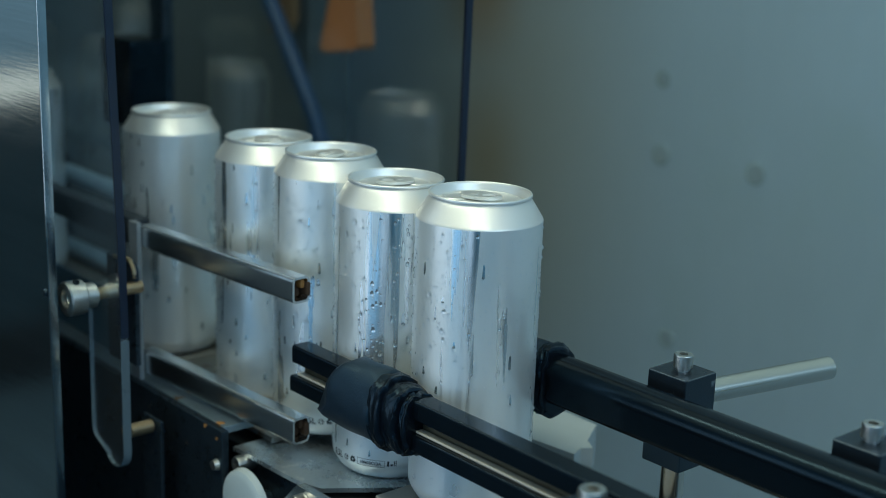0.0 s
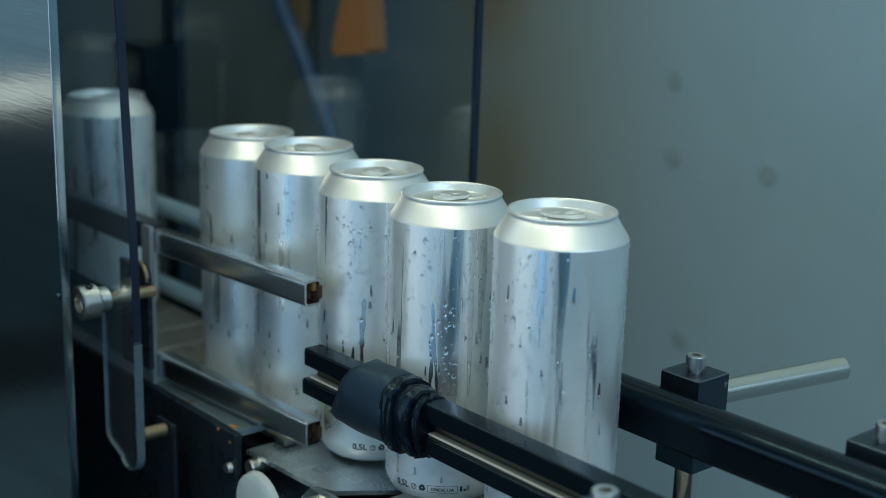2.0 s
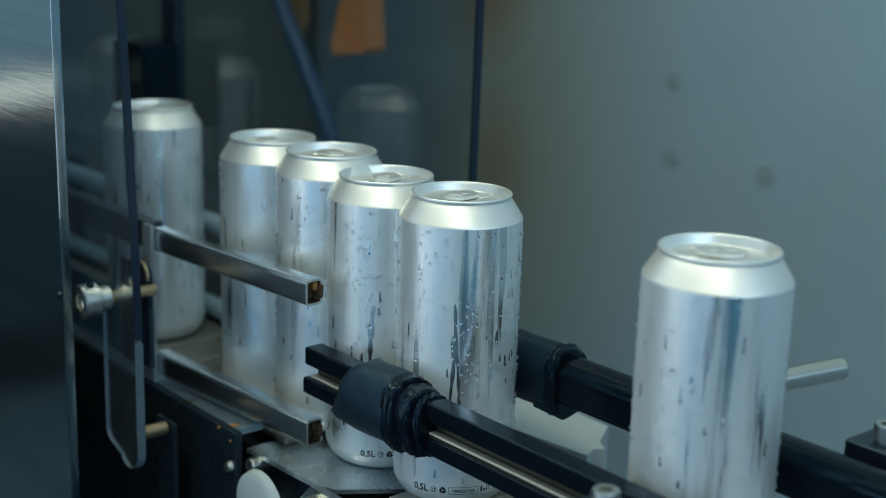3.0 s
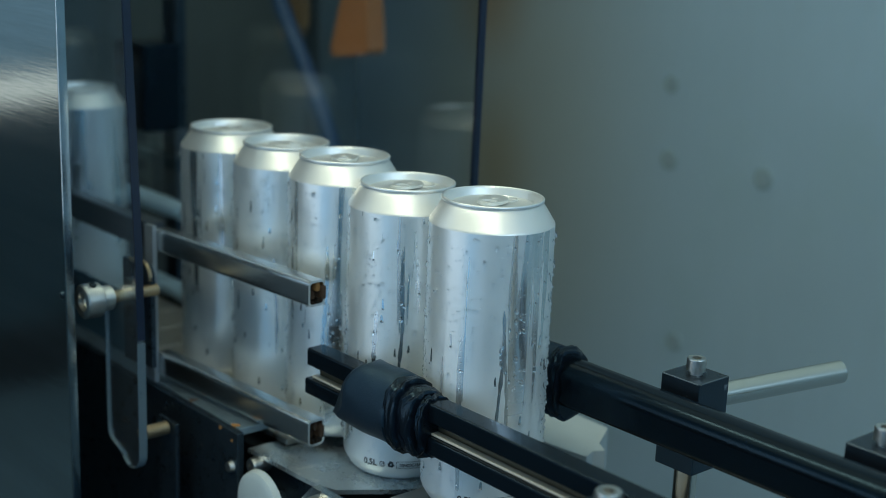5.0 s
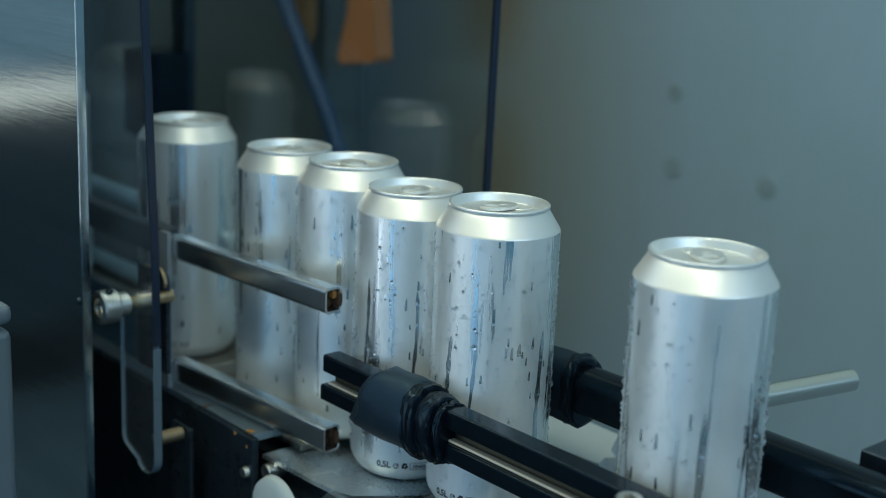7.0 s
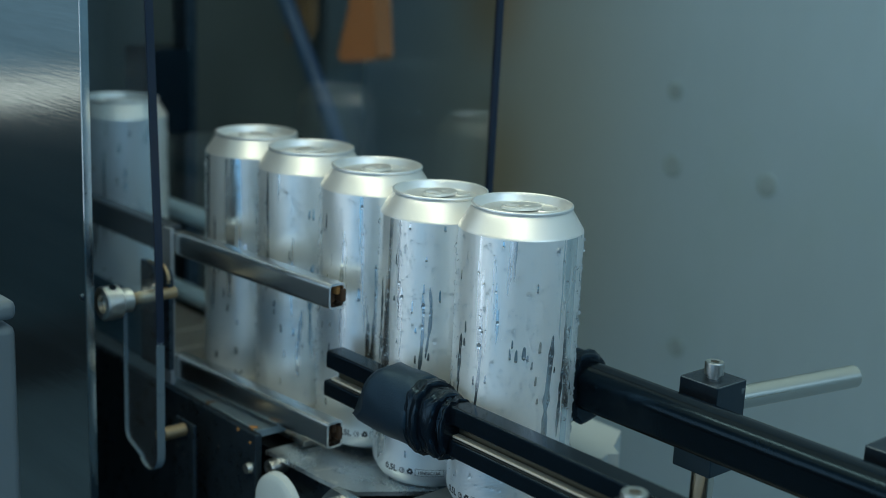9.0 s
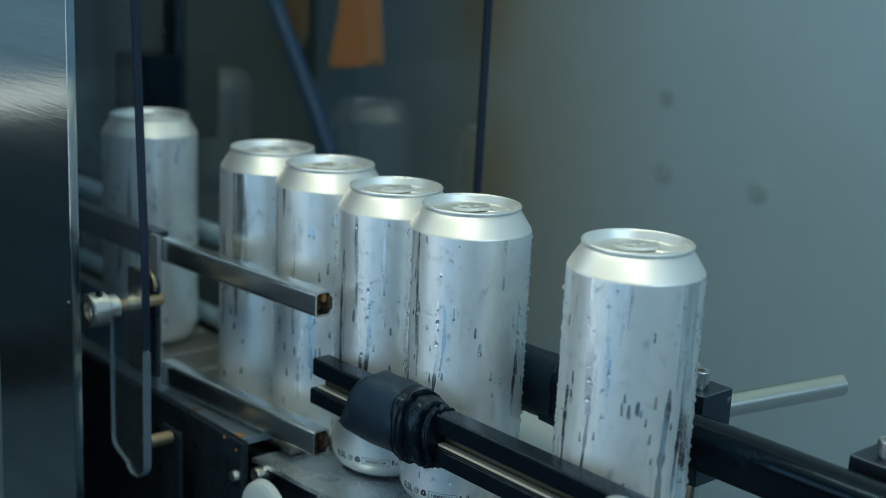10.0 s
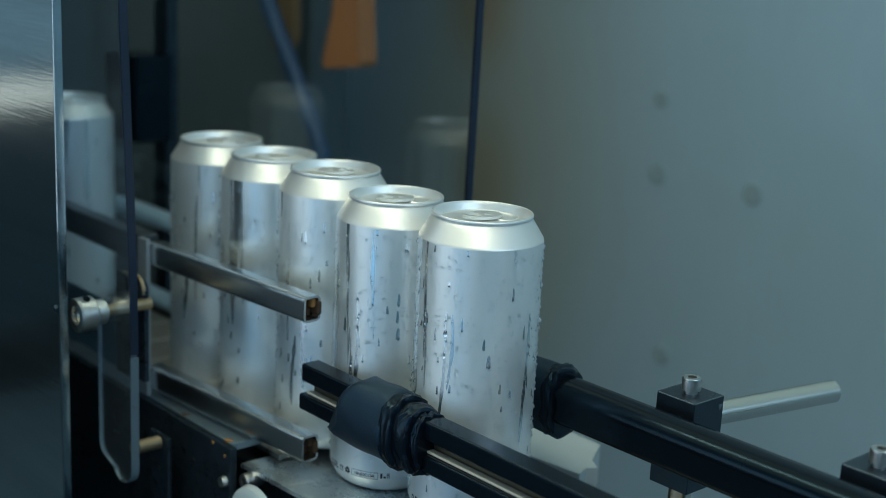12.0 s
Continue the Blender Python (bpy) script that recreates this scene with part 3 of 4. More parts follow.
part("core_lip", prism(B(), round_rect(-0.0456, 0.0492, -0.0412, 0.0506, 0.0004, 2), "x", -0.097, 0.75), CREAM, near, "cream stained strip")


def wrap(bm, x0, x1, cy, cz, ry, rz, seed, ragged=0.004):
    """A tape sleeve: a wrinkled closed tube round a rail, with an uneven lower edge."""
    rnd = random.Random(seed)
    n, m = 40, 12
    rings = []
    for i in range(m + 1):
        s = i / m
        ring = []
        for k in range(n):
            a = k / n * math.tau
            w = 1 + 0.015 * math.sin(3 * a + 5 * s) + 0.008 * math.sin(7 * a - 9 * s) + 0.022 * noise.noise((math.cos(a) * 2, math.sin(a) * 2, s * 3 + seed))
            end = 0.93 if i in (0, m) else 1
            low = max(0, -math.sin(a))
            x = x0 + s * (x1 - x0) + (1 - s) * (2.4 * ragged * math.sin(a) + ragged * low * math.sin(6 * a)) + (1 - 2 * s) * 0.0015 * math.sin(4 * a + seed)
            ca, sa = math.cos(a), math.sin(a)
            ring.append(bm.verts.new((x, cy + ry * w * end * math.copysign(abs(ca) ** 0.97, ca), cz + rz * w * end * math.copysign(abs(sa) ** 0.97, sa))))
        rings.append(ring)
    for a, b in zip(rings, rings[1:]):
        for k in range(n):
            bm.faces.new((a[k], b[k], b[(k + 1) % n], a[(k + 1) % n]))
    bm.faces.new(rings[0])
    bm.faces.new(rings[-1][::-1])
    bmesh.ops.recalc_face_normals(bm, faces=bm.faces)
    return bm


part("tape_sleeve", wrap(B(), -0.055, -0.012, -0.044, 0.0548, 0.0150, 0.0208, 1), TAPE, near, "wrinkled black vinyl tape wrap", 80)


def crumple(bm, x0, x1, cy, cz, ry, rz, seed, depth=0.10):
    """A tight turn of creased tape: a closed band with sharp folds across it."""
    n, m = 84, 14
    rings = []
    for i in range(m + 1):
        s = i / m
        ring = []
        for k in range(n):
            a = k / n * math.tau
            ca, sa = math.cos(a), math.sin(a)
            fold = abs(noise.noise((ca * 1.3, sa * 1.3, s * 2.6 + seed))) + 0.25 * abs(noise.noise((ca * 3.5, sa * 3.5, s * 4 - seed)))
            w = 1.04 - depth * fold + 0.03 * math.sin(2 * a + seed)
            end = 0.86 if i in (0, m) else 1
            x = x0 + s * (x1 - x0) + 0.0028 * noise.noise((ca * 2.5, sa * 2.5, seed)) * (1 - abs(2 * s - 1) * 0.3)
            ring.append(bm.verts.new((x, cy + ry * w * end * math.copysign(abs(ca) ** 0.8, ca), cz + rz * w * end * math.copysign(abs(sa) ** 0.8, sa))))
        rings.append(ring)
    for a, b in zip(rings, rings[1:]):
        for k in range(n):
            bm.faces.new((a[k], b[k], b[(k + 1) % n], a[(k + 1) % n]))
    bm.faces.new(rings[0])
    bm.faces.new(rings[-1][::-1])
    bmesh.ops.recalc_face_normals(bm, faces=bm.faces)
    return bm


part("tape_turn", crumple(B(), -0.0165, -0.0065, -0.0437, 0.0540, 0.0146, 0.0209, 2, 0.12), CREASED, near, "creased glossy black tape turn", 75)
part("tape_turn", crumple(B(), -0.0095, 0.0035, -0.0432, 0.0532, 0.0130, 0.0190, 9, 0.14), CREASED, near, "creased glossy black tape turn", 75)
part("tape_turn", crumple(B(), 0.0025, 0.0085, -0.0427, 0.0530, 0.0105, 0.0170, 14, 0.16), CREASED, near, "creased glossy black tape turn", 75)

far = thing("far_rail", "glossy black rounded guide bar wrapped with tape at its end", "guide rail")
part("bar", prism(B(), arc(0.0475, 0.0650, 0.0105, 0, 90, 9) + arc(0.0465, 0.0650, 0.0105, 90, 180, 9) + arc(0.040, 0.0540, 0.004, 180, 270, 4) + arc(0.054, 0.0540, 0.004, 270, 360, 4), "x", -0.03, 0.9), BLACK, far)
part("tape_sleeve", wrap(B(), -0.045, 0.016, 0.047, 0.0600, 0.0130, 0.0195, 4, 0.002), TAPE, far, "black vinyl tape wrap", 80)
part("tape_turn", crumple(B(), 0.009, 0.0185, 0.047, 0.0600, 0.0136, 0.0202, 5, 0.16), CREASED, far, "creased glossy black tape turn", 75)
part("tape_tail", prism(B(), [(0.000, 0.050), (0.016, 0.047), (0.023, 0.0425), (0.012, 0.0425), (0.000, 0.043)], "y", 0.037, 0.0385), TAPE, far)


def clamp(x, y, lift=0.0):
    c = thing("rail_clamp", "black clamp block with a socket bolt on steel rods", "clamp", "clamps on the guide rails", (x, y, lift))
    part("block", box(B(), (-0.0125, -0.0125, 0.030), (0.0125, 0.0125, 0.0805), 0.0008), BLOCK, c)
    bolt = part("bolt", socket_bolt(B(), pose(0, 0, 0.0826), 0.0052, 0.0068), BOLT, c)
    part("shank", rod(B(), (0, 0, 0.0805), (0, 0, 0.0826), 0.0036, 16), BOLT, bolt)
    for k, (lo, hi) in enumerate((((-0.0115, -0.01262, 0.0799), (0.0115, -0.0119, 0.08062)), ((0.0119, -0.0115, 0.0799), (0.01262, 0.0115, 0.08062)), ((-0.01262, -0.0115, 0.0799), (-0.0119, 0.0115, 0.08062)))):
        part("worn_edge", box(B(), lo, hi, 0.0002, 1), WORN, c, "edge worn to bare grey metal")
    part("post", rod(B(), (-0.001, 0.0, -0.12), (-0.001, 0.0, 0.0295), 0.0062, 24), ROD, c)
    part("cross_rod", rod(B(), (0.001, 0.013, 0.0655), (0.025, 0.098, 0.0690), 0.0064, 28, 0.0008), ROD, c)
    return c


clamp(0.0825, 0.0715)
clamp(0.193, 0.0715, -0.002)
nc = thing("rail_clamp", "black clamp block with a socket bolt under the near rail", "clamp", "clamps on the guide rails", (0.145, -0.063, 0))
part("block", box(B(), (-0.0125, -0.0125, 0.030), (0.0125, 0.0125, 0.0665), 0.0008), BLOCK, nc)
part("bolt", socket_bolt(B(), pose(0, 0, 0.0668), 0.0062, 0.0075), BOLT, nc)
part("post", rod(B(), (0, 0, -0.12), (0, 0, 0.0295), 0.0062, 24), ROD, nc)


# ---- cans ----
CAN_R, CAN_H = 0.033, 0.168
SHOULDER_Z = 0.1546
BODY = [(0, 0.0105), (0.012, 0.0095), (0.019, 0.0065), (0.0228, 0.0018), (0.0240, 0.0003), (0.0255, 0.0), (0.0268, 0.0004), (0.0290, 0.0022), (0.0306, 0.0046), (0.0312, 0.0058), (0.0322, 0.0076), (0.0328, 0.0094), (0.0330, 0.0112), (0.0330, 0.060), (0.0330, 0.105), (0.0330, SHOULDER_Z)]
NECK = [(0.0330, SHOULDER_Z), (0.03290, 0.1551), (0.0325, 0.1558), (0.0308, 0.1585), (0.0290, 0.1614), (0.0274, 0.1639), (0.0265, 0.1651), (0.0260, 0.1657), (0.0258, 0.1662)]
LIDP = [(0.0256, 0.1660), (0.0265, 0.1661), (0.0269, 0.1665), (0.02695, 0.1673), (0.0266, 0.1679), (0.0260, 0.1680), (0.0255, 0.1676), (0.0250, 0.1662), (0.0242, 0.1638), (0.0236, 0.1626), (0.0228, 0.1622), (0.0221, 0.1627), (0.0214, 0.1640), (0.0205, 0.1643), (0.017, 0.1642), (0, 0.1642)]


def tab_mesh():
    bm = B()
    outer = [(0.0115 * math.cos(a) * (1.0 if math.cos(a) > 0 else 0.92), 0.0078 * math.sin(a)) for a in [k / 28 * math.tau for k in range(28)]]
    hole = [(0.0052 + 0.0040 * math.cos(a), 0.0045 * math.sin(a)) for a in [k / 28 * math.tau for k in range(28)]]
    lay = []
    for ring, z in ((outer, 0.1650), (outer, 0.1663), ([(x * 0.93, y * 0.9) for x, y in outer], 0.1667), (hole, 0.1663), (hole, 0.1650)):
        lay.append([bm.verts.new((x, y, z)) for x, y in ring])
    for a, b in zip(lay, lay[1:] + lay[:1]):
        for k in range(28):
            bm.faces.new((a[k], a[(k + 1) % 28], b[(k + 1) % 28], b[k]))
    bmesh.ops.recalc_face_normals(bm, faces=bm.faces)
    return bm


def bent(me_verts, z0, r=0.03305):
    """Lays flat writing (x along, y up) round the can."""
    out = []
    for x, y in me_verts:
        a = x / CAN_R
        out.append((r * math.cos(a), r * math.sin(a), z0 + y))
    return out


def writing(text, size, x0, z0, bm):
    cu = bpy.data.curves.new("writing", "FONT")
    cu.body, cu.size, cu.resolution_u, cu.offset = text, size, 3, size * 0.03
    ob = bpy.data.objects.new("writing", cu)
    scene.collection.objects.link(ob)
    dg = bpy.context.evaluated_depsgraph_get()
    me = ob.evaluated_get(dg).to_mesh()
    pts = bent([(x0 + v.co.x, v.co.y) for v in me.vertices], z0)
    vs = [bm.verts.new(p) for p in pts]
    for f in me.polygons:
        try:
            bm.faces.new([vs[i] for i in f.vertices])
        except ValueError:
            pass
    width = max((v.co.x for v in me.vertices), default=0)
    ob.evaluated_get(dg).to_mesh_clear()
    bpy.data.objects.remove(ob)
    return width


def flat_ring(bm, cx, cz, r0, r1, n, z0, turn=0.0):
    def put(r):
        return [bm.verts.new(p) for p in bent([(cx + r * math.cos(turn + k / n * math.tau), cz + r * math.sin(turn + k / n * math.tau)) for k in range(n)], z0)]
    a, b = put(r0), put(r1)
    for k in range(n):
        bm.faces.new((a[k], b[k], b[(k + 1) % n], a[(k + 1) % n]))


def flat_bar(bm, x0, y0, x1, y1, z0):
    n = max(2, int(abs(x1 - x0) / 0.0015) + 1)
    top = [bm.verts.new(p) for p in bent([(x0 + (x1 - x0) * k / n, y1) for k in range(n + 1)], z0)]
    bot = [bm.verts.new(p) for p in bent([(x0 + (x1 - x0) * k / n, y0) for k in range(n + 1)], z0)]
    for k in range(n):
        bm.faces.new((bot[k], bot[k + 1], top[k + 1], top[k]))


def print_mesh():
    bm, z0 = B(), 0.0096
    w = writing("0,5L", 0.0050, 0.0, z0, bm)
    x = w + 0.0016
    flat_ring(bm, x + 0.0016, 0.0016, 0.00135, 0.0017, 20, z0)
    flat_bar(bm, x + 0.0010, 0.0006, x + 0.0012, 0.0026, z0)
    flat_bar(bm, x + 0.0007, 0.0018, x + 0.0015, 0.0020, z0)
    flat_bar(bm, x + 0.0018, 0.0016, x + 0.0026, 0.0026, z0)
    flat_bar(bm, x + 0.0021, 0.0007, x + 0.0023, 0.0016, z0)
    flat_bar(bm, x + 0.0018, 0.0006, x + 0.0026, 0.0008, z0)
    x += 0.0048
    for k in range(3):
        turned = Matrix.Rotation(k * math.tau / 3, 2)
        for shape in ([(-0.0013, -0.0012), (0.0003, -0.0012), (0.0003, -0.0003), (-0.0009, -0.0003)], [(0.0003, -0.0016), (0.0013, -0.00075), (0.0003, 0.0001)]):
            bm.faces.new([bm.verts.new(p) for p in bent([(x + 0.0018 + 1.3 * q.x, 0.0017 + 1.3 * q.y) for q in (turned @ Vector(v) for v in shape)], z0)])
    x += 0.0048
    flat_bar(bm, x, -0.0004, x + 0.0165, -0.00015, z0)
    flat_bar(bm, x, 0.0034, x + 0.0165, 0.00365, z0)
    flat_bar(bm, x, -0.0004, x + 0.00025, 0.0036, z0)
    flat_bar(bm, x + 0.01625, -0.0004, x + 0.0165, 0.0036, z0)
    writing("10N03C13A", 0.0025, x + 0.0016, z0 + 0.0007, bm)
    x += 0.0178
    flat_bar(bm, x, 0.0004, x + 0.0012, 0.0034, z0)
    flat_bar(bm, x + 0.0019, 0.0006, x + 0.0032, 0.0018, z0)
    flat_bar(bm, x + 0.0038, 0.0006, x + 0.0043, 0.0036, z0)
    flat_bar(bm, x + 0.0048, 0.0006, x + 0.0053, 0.0038, z0)
    return bm


def drop_mesh(seed):
    """Condensation: beads, larger drops that hang, and a few runs."""
    rnd = random.Random(seed)
    verts, faces = [], []
    spots = []

    def bead(a, z, w, h, d, hang):
        base = len(verts)
        rings, segs = 4, 12
        for i in range(rings):
            e = (i / rings) * math.pi / 2
            for k in range(segs):
                t = k / segs * math.tau
                c, s = math.cos(t), math.sin(t)
                f = 1 + hang * (-s) * 0.35
                u, v = w * math.cos(e) * c * f, h * math.cos(e) * s
                rr = CAN_R + d * math.sin(e) * (1 - 0.25 * s * hang) - 0.00012
                verts.append((rr * math.cos(a + u / CAN_R), rr * math.sin(a + u / CAN_R), z + v))
        rr = CAN_R + d
        verts.append((rr * math.cos(a), rr * math.sin(a), z - h * 0.2 * hang))
        for i in range(rings - 1):
            for k in range(segs):
                j = (k + 1) % segs
                faces.append((base + i * segs + k, base + i * segs + j, base + (i + 1) * segs + j, base + (i + 1) * segs + k))
        top = base + (rings - 1) * segs
        for k in range(segs):
            faces.append((top + k, top + (k + 1) % segs, base + rings * segs))

    runs, run_faces = [], []

    def run(a, z, w, n, sway, k=9):
        base = len(runs)
        ph = rnd.uniform(0, 6)
        for i in range(k + 1):
            t = i / k
            uneven = 0.85 + 0.55 * noise.noise((ph * 7, t * n * 160, 0.0)) if k > 12 else 1 - 0.45 * t
            ww = w * max(0.4, uneven) * math.sqrt(max(0.0, 1 - abs(2 * t - 1) ** 5))
            c = a + sway * math.sin(ph + 4 * t) / CAN_R
            for sgn in (-1, -0.5, 0, 0.5, 1):
                aa = c + sgn * ww / CAN_R
                runs.append(((CAN_R + 0.00004) * math.cos(aa), (CAN_R + 0.00004) * math.sin(aa), min(SHOULDER_Z - 0.0006, z + t * n)))
        for i in range(k):
            for p in range(base + 5 * i, base + 5 * i + 4):
                run_faces.append((p, p + 1, p + 6, p + 5))

    clusters = [(rnd.uniform(0, math.tau), rnd.uniform(0.05, 0.13)) for _ in range(18)]
    tries = 0
    while len(spots) < 940 and tries < 16000:
        tries += 1
        if rnd.random() < 0.55:
            ca, cz = rnd.choice(clusters)
            a, z = ca + rnd.gauss(0, 0.22), cz + rnd.gauss(0, 0.022)
        else:
            a, z = rnd.uniform(0, math.tau), rnd.uniform(0.014, 0.152)
        if not 0.013 < z < 0.1525:
            continue
        p = rnd.random()
        r = rnd.uniform(0.0004, 0.00068) if p < 0.58 else rnd.uniform(0.00068, 0.0011) if p < 0.93 else rnd.uniform(0.0010, 0.0016)
        if any(abs((a - b + math.pi) % math.tau - math.pi) * CAN_R < r + q and abs(z - y) < (r + q) * 1.3 for b, y, q in spots):
            continue
        spots.append((a, z, r))
        big = r > 0.001
        if r > 0.0009 and rnd.random() < 0.22:
            run(a, z, r * rnd.uniform(0.6, 0.9), r * rnd.uniform(3, 7), 0.0001, 12)
        bead(a, z, r * (0.85 if big else 1), r * (rnd.uniform(1.1, 1.45) if big else rnd.uniform(1.0, 1.15)), r * rnd.uniform(0.85, 1.05), 0.6 if big else 0.15)
    for _ in range(3):
        run(rnd.uniform(0, math.tau), rnd.uniform(0.015, 0.08), rnd.uniform(0.0009, 0.0021), rnd.uniform(0.03, 0.10), 0.0012, 44)
    out = []
    for v, f, m in ((verts, faces, WATER), (runs, run_faces, WIPED)):
        me = bpy.data.meshes.new("condensation")
        me.from_pydata(v, [], f)
        me.polygons.foreach_set("use_smooth", [True] * len(me.polygons))
        me.materials.append(m)
        out.append(me)
    return out


def build_can():
    can = thing("drink_can", "bare silver aluminium half-litre drink can wet with condensation", "can", "cans on the conveyor")
    part("body", lathe(B(), BODY, 72), CAN, can, smooth=60)
    part("neck", lathe(B(), NECK, 72), SHOULDER, can, "matte pale neck", smooth=60)
    lid = part("lid", lathe(B(), LIDP, 72), LID, can, "silver can lid", smooth=60)
    part("pull_tab", tab_mesh(), LID, lid)
    part("rivet", lathe(B(), [(0.0024, 0.1642), (0.0024, 0.1662), (0.0018, 0.1667), (0, 0.1668)], 16, pose(-0.0030, 0, 0)), LID, lid)
    mouth = [(-0.0118 + 0.0078 * math.cos(a), 0.0092 * math.sin(a)) for a in [k / 28 * math.tau for k in range(28)]]
    bm = B()
    ra = [bm.verts.new((x, y, 0.16425)) for x, y in mouth]
    rb = [bm.verts.new((-0.0118 + (x + 0.0118) * 0.95, y * 0.95, 0.16475)) for x, y in mouth]
    rc = [bm.verts.new((-0.0118 + (x + 0.0118) * 0.88, y * 0.88, 0.16425)) for x, y in mouth]
    for p, q in ((ra, rb), (rb, rc)):
        for k in range(28):
            bm.faces.new((p[k], p[(k + 1) % 28], q[(k + 1) % 28], q[k]))
    part("opening_panel", bm, LID, lid)
    part("print", print_mesh(), INK, can, "small black printed volume mark and code", smooth=0)
    return can


CAN_ONE = build_can()
DROPS = [drop_mesh(s) for s in (3, 8, 21)]
# each can: rows of seconds, place along the conveyor, height in mm, turn about its axis, lean along the conveyor
CAN_ROWS = [
    [(0, 0.000, 0.3, 30, 0), (0.5, 0.000, -0.1, 30, 0), (1, 0.001, -0.2, 30, 0), (1.5, 0.009, 0.4, 32, 0), (2, 0.051, 1.6, 34, 0), (2.5, 0.099, 2.4, 36, 0), (4.3, 0.265, 4, 40, 0), (12, 0.973, 4, 40, 0)],
    [(0, -0.069, -4.1, -106, 0), (1, -0.068, -4.2, -105, 0), (1.5, -0.058, -4.1, -100, 0), (2, -0.031, -4.0, -91, 0), (2.5, -0.025, -3.2, -84, 0), (4.5, -0.010, -1.2, -71, 0), (5, -0.002, 0, -64, 0), (5.5, 0.002, -0.3, -49, 0), (6, 0.019, -0.2, -47, 0), (6.5, 0.073, 2.1, -44, 0), (8.3, 0.239, 4, -40, 0), (12, 0.579, 4, -40, 0)],
    [(0, -0.130, 1.5, -63, 0), (0.5, -0.124, 2.0, -61, 0), (1, -0.122, 2.0, -61, 0), (1.5, -0.117, 0.4, -60, 0), (2, -0.097, -2, -58, 0), (2.5, -0.090, -4, -57, 0), (4.5, -0.081, -4.2, -73, 0), (5, -0.072, -4.3, -77, 0), (5.5, -0.066, -4.0, -86, 0), (6, -0.042, -3.2, -88, 0), (6.5, -0.022, -0.6, -91, 0), (8.5, -0.001, 0.3, -110, 0), (9, 0.004, 0.2, -113, 0), (9.5, 0.045, 1.8, -115, 0), (10, 0.092, 2.5, -117, 0), (10.5, 0.139, 2.9, -120, 0), (11, 0.183, 4, -120, 0), (11.5, 0.229, 4, -120, 0), (12, 0.275, 4, -120, 0)],
    [(0, -0.195, 0.1, 10, 0), (1, -0.193, 0.1, 8, 0), (1.5, -0.186, 0.4, 6, 0), (2, -0.164, 1.5, 0, 0), (2.5, -0.147, 1.6, -6, 0), (4.5, -0.136, 0.5, -30, 0), (5, -0.131, 1.2, -36, 0), (5.5, -0.126, 1.2, -42, 0), (6, -0.107, -1.4, -50, 0), (6.5, -0.090, -3.5, -61, 0), (8.5, -0.069, -4.2, -84, 0), (9, -0.061, -4.2, -89, 0), (9.5, -0.034, -2.0, -100, 4.2), (10, -0.024, -1.0, -106, 0), (10.5, -0.018, -0.3, -108, 0), (11, -0.016, -0.7, -108, 0), (11.5, -0.016, -0.8, -108, 0), (12, -0.008, 0.3, -108, 0)],
    [(0, -0.315, 0.5, 120, 0), (0.5, -0.283, 0.5, 112, 0), (1, -0.2545, 0.5, 105, 0), (1.5, -0.249, 0.5, 102, 0), (2, -0.228, 0.4, 96, 0), (2.5, -0.211, 0.4, 90, 0), (4.5, -0.198, 0, 60, 0), (5, -0.192, 0, 52, 0), (5.5, -0.187, 0.3, 46, 0), (6, -0.176, 0.2, 34, 0), (6.5, -0.150, 1.8, 10, 0), (8.5, -0.127, 2.0, -58, 0), (9, -0.118, 0.1, -72, 0), (9.5, -0.096, -2.9, -86, 0), (10, -0.088, -2.6, -99, 0), (10.5, -0.088, -3.1, -110, 0), (11, -0.086, -2.8, -110, 0), (11.5, -0.086, -3.3, -110, 0), (12, -0.079, -3.8, -110, 0)],
    [(0, -0.558, 0.3, 200, 0), (2, -0.428, 0.5, 170, 0), (2.5, -0.395, 0.5, 165, 0), (4.3, -0.266, 0.5, 145, 0), (4.5, -0.259, 0.6, 142, 0), (5, -0.256, 0.5, 138, 0), (5.5, -0.252, 0.2, 134, 0), (6, -0.242, 0.3, 130, 0), (6.5, -0.213, 0.1, 122, 0), (8.5, -0.196, 0, 100, 0), (9, -0.184, 0.6, 94, 0), (9.5, -0.162, 0.9, 84, 0), (10, -0.151, 0.2, 74, 0), (10.5, -0.145, 0.7, 70, 0), (11, -0.142, 1.0, 68, 0), (11.5, -0.142, 0.6, 66, 0), (12, -0.136, 1.8, 60, 0)],
    [(0, -0.795, 0.3, 300, 0), (4.5, -0.502, 0.3, 270, 0), (6, -0.405, 0.5, 260, 0), (6.5, -0.366, 0.5, 256, 0), (8.1, -0.266, 0.5, 246, 0), (8.5, -0.256, 0.8, 243, 0), (9, -0.246, 0.8, 238, 0), (9.5, -0.223, 0.5, 230, 0), (10, -0.213, 0.5, 226, 0), (10.5, -0.207, 0.4, 224, 0), (12, -0.200, 0, 220, 0)],
    [(0, -1.000, 0.3, 60, 0), (8.5, -0.458, 0.3, 40, 0), (9, -0.428, 0.5, 38, 0), (9.5, -0.399, 0.6, 36, 0), (10, -0.368, 0.6, 34, 0), (10.5, -0.333, 0.6, 32, 0), (11, -0.303, 0.6, 30, 0), (11.5, -0.270, 0.6, 28, 0), (12, -0.261, 0.6, 26, 0)],
    [(0, -1.240, 0.3, 60, 0), (11.5, -0.508, 0.3, 30, 0), (12, -0.476, 0.3, 28, 0)],
]
CANS = []
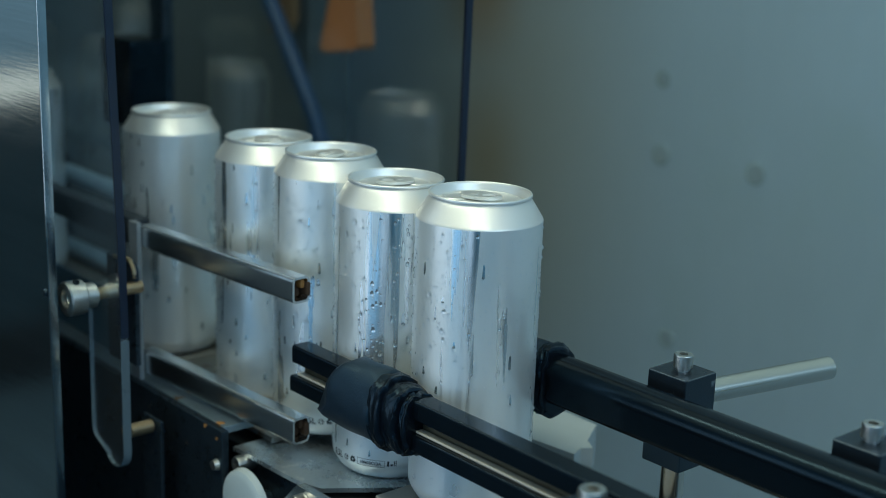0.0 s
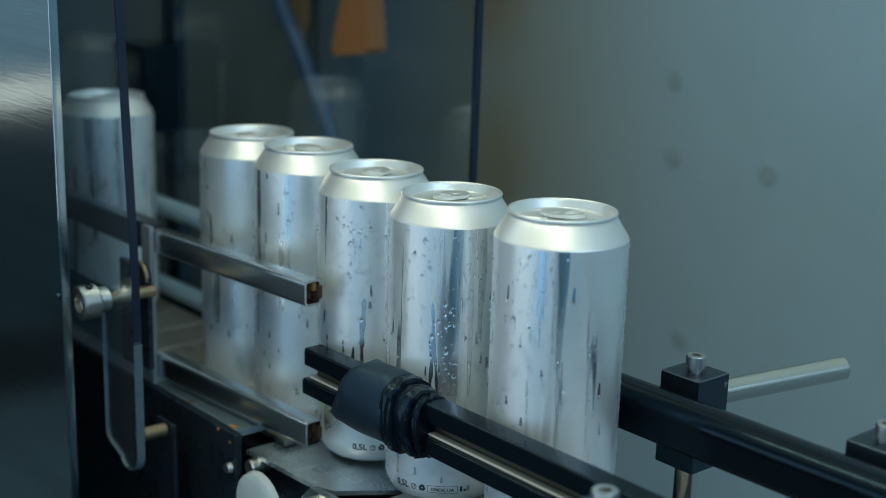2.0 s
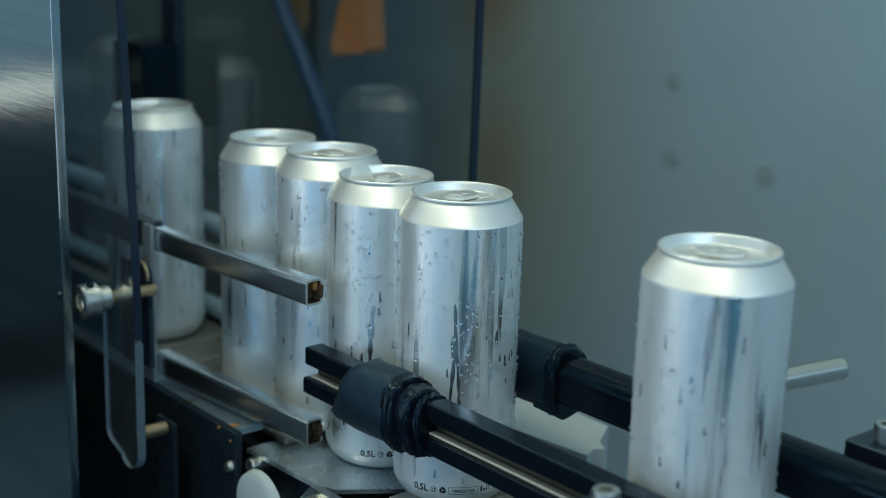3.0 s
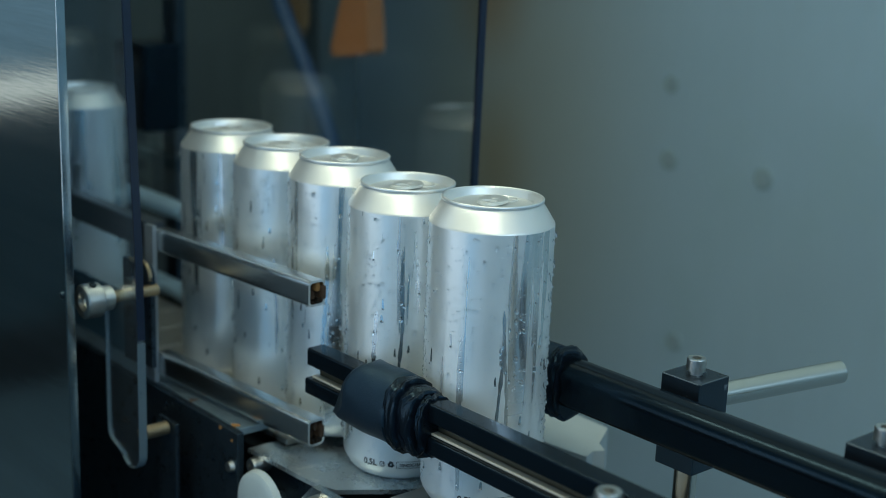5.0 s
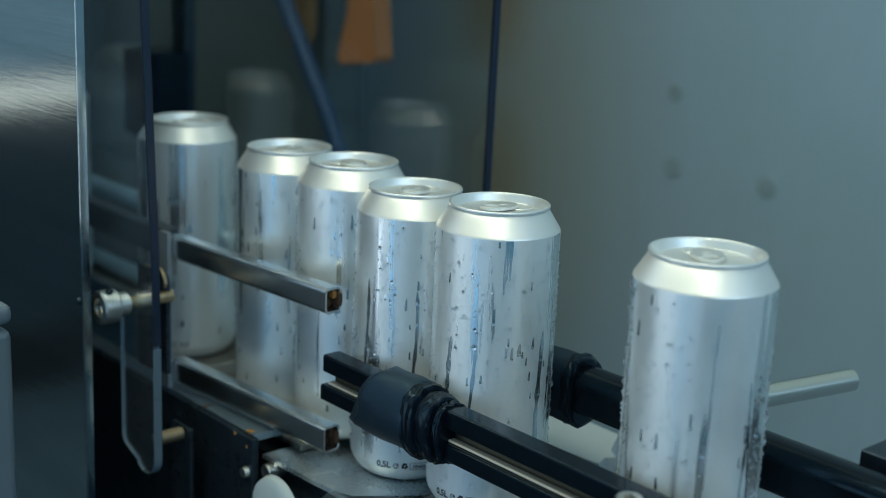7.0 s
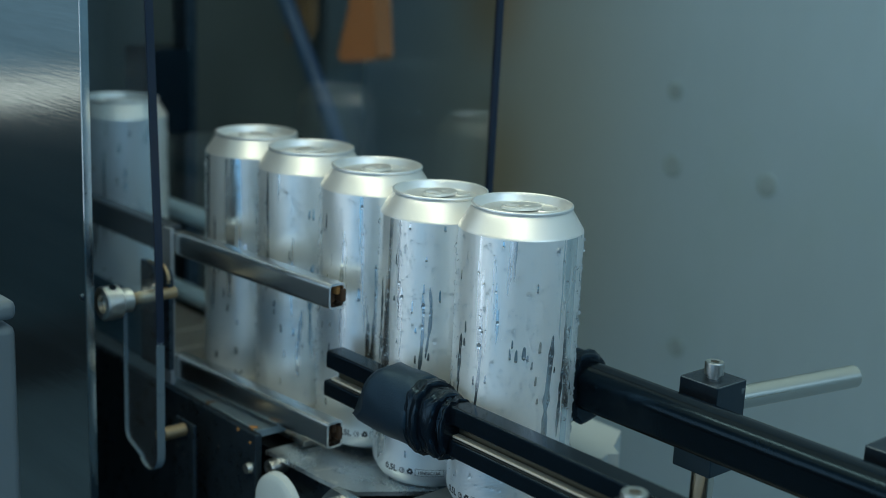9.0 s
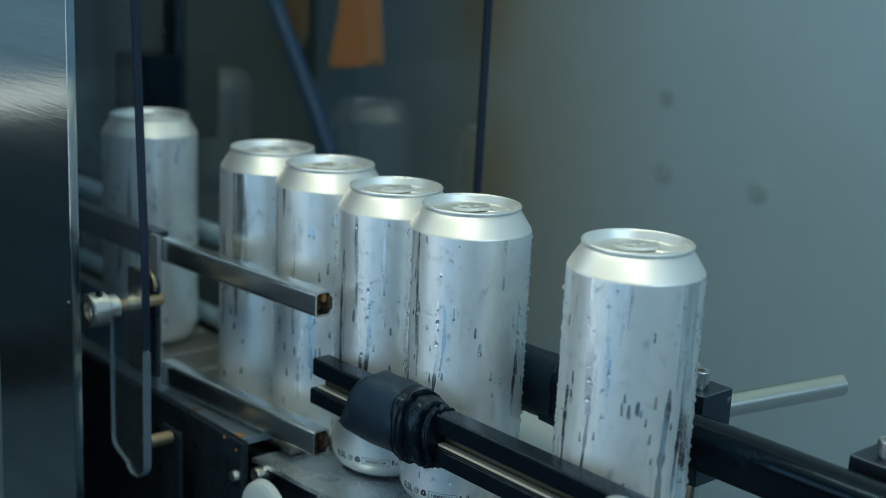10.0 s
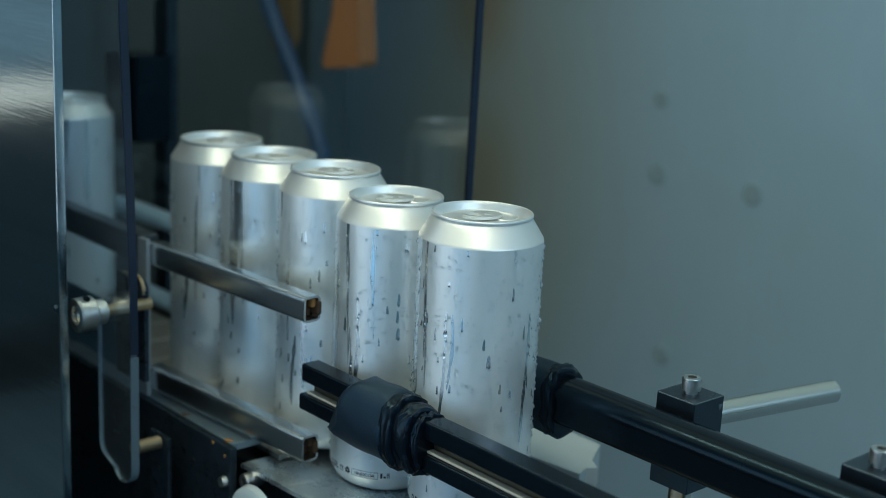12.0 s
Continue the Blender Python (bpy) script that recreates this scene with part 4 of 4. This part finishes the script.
for k, rows in enumerate(CAN_ROWS):
    can = CAN_ONE if k == 0 else copy_thing(CAN_ONE, pose(0, 0, 0))
    for name, me in zip(("condensation", "wiped_film"), DROPS[k % 3]):
        film = tagged(new(name, me), kind="stuff")
        film.parent = can
        film.rotation_euler.z = k * 1.3
    CANS.append(can)


def motions():
    for can, rows in zip(CANS, CAN_ROWS):
        walk(can, [(t, pose(x, 0, mm / 1000, 0, lean, 0) @ pose(0, 0, 0, 0, 0, turn)) for t, x, mm, turn, lean in rows])


motions()
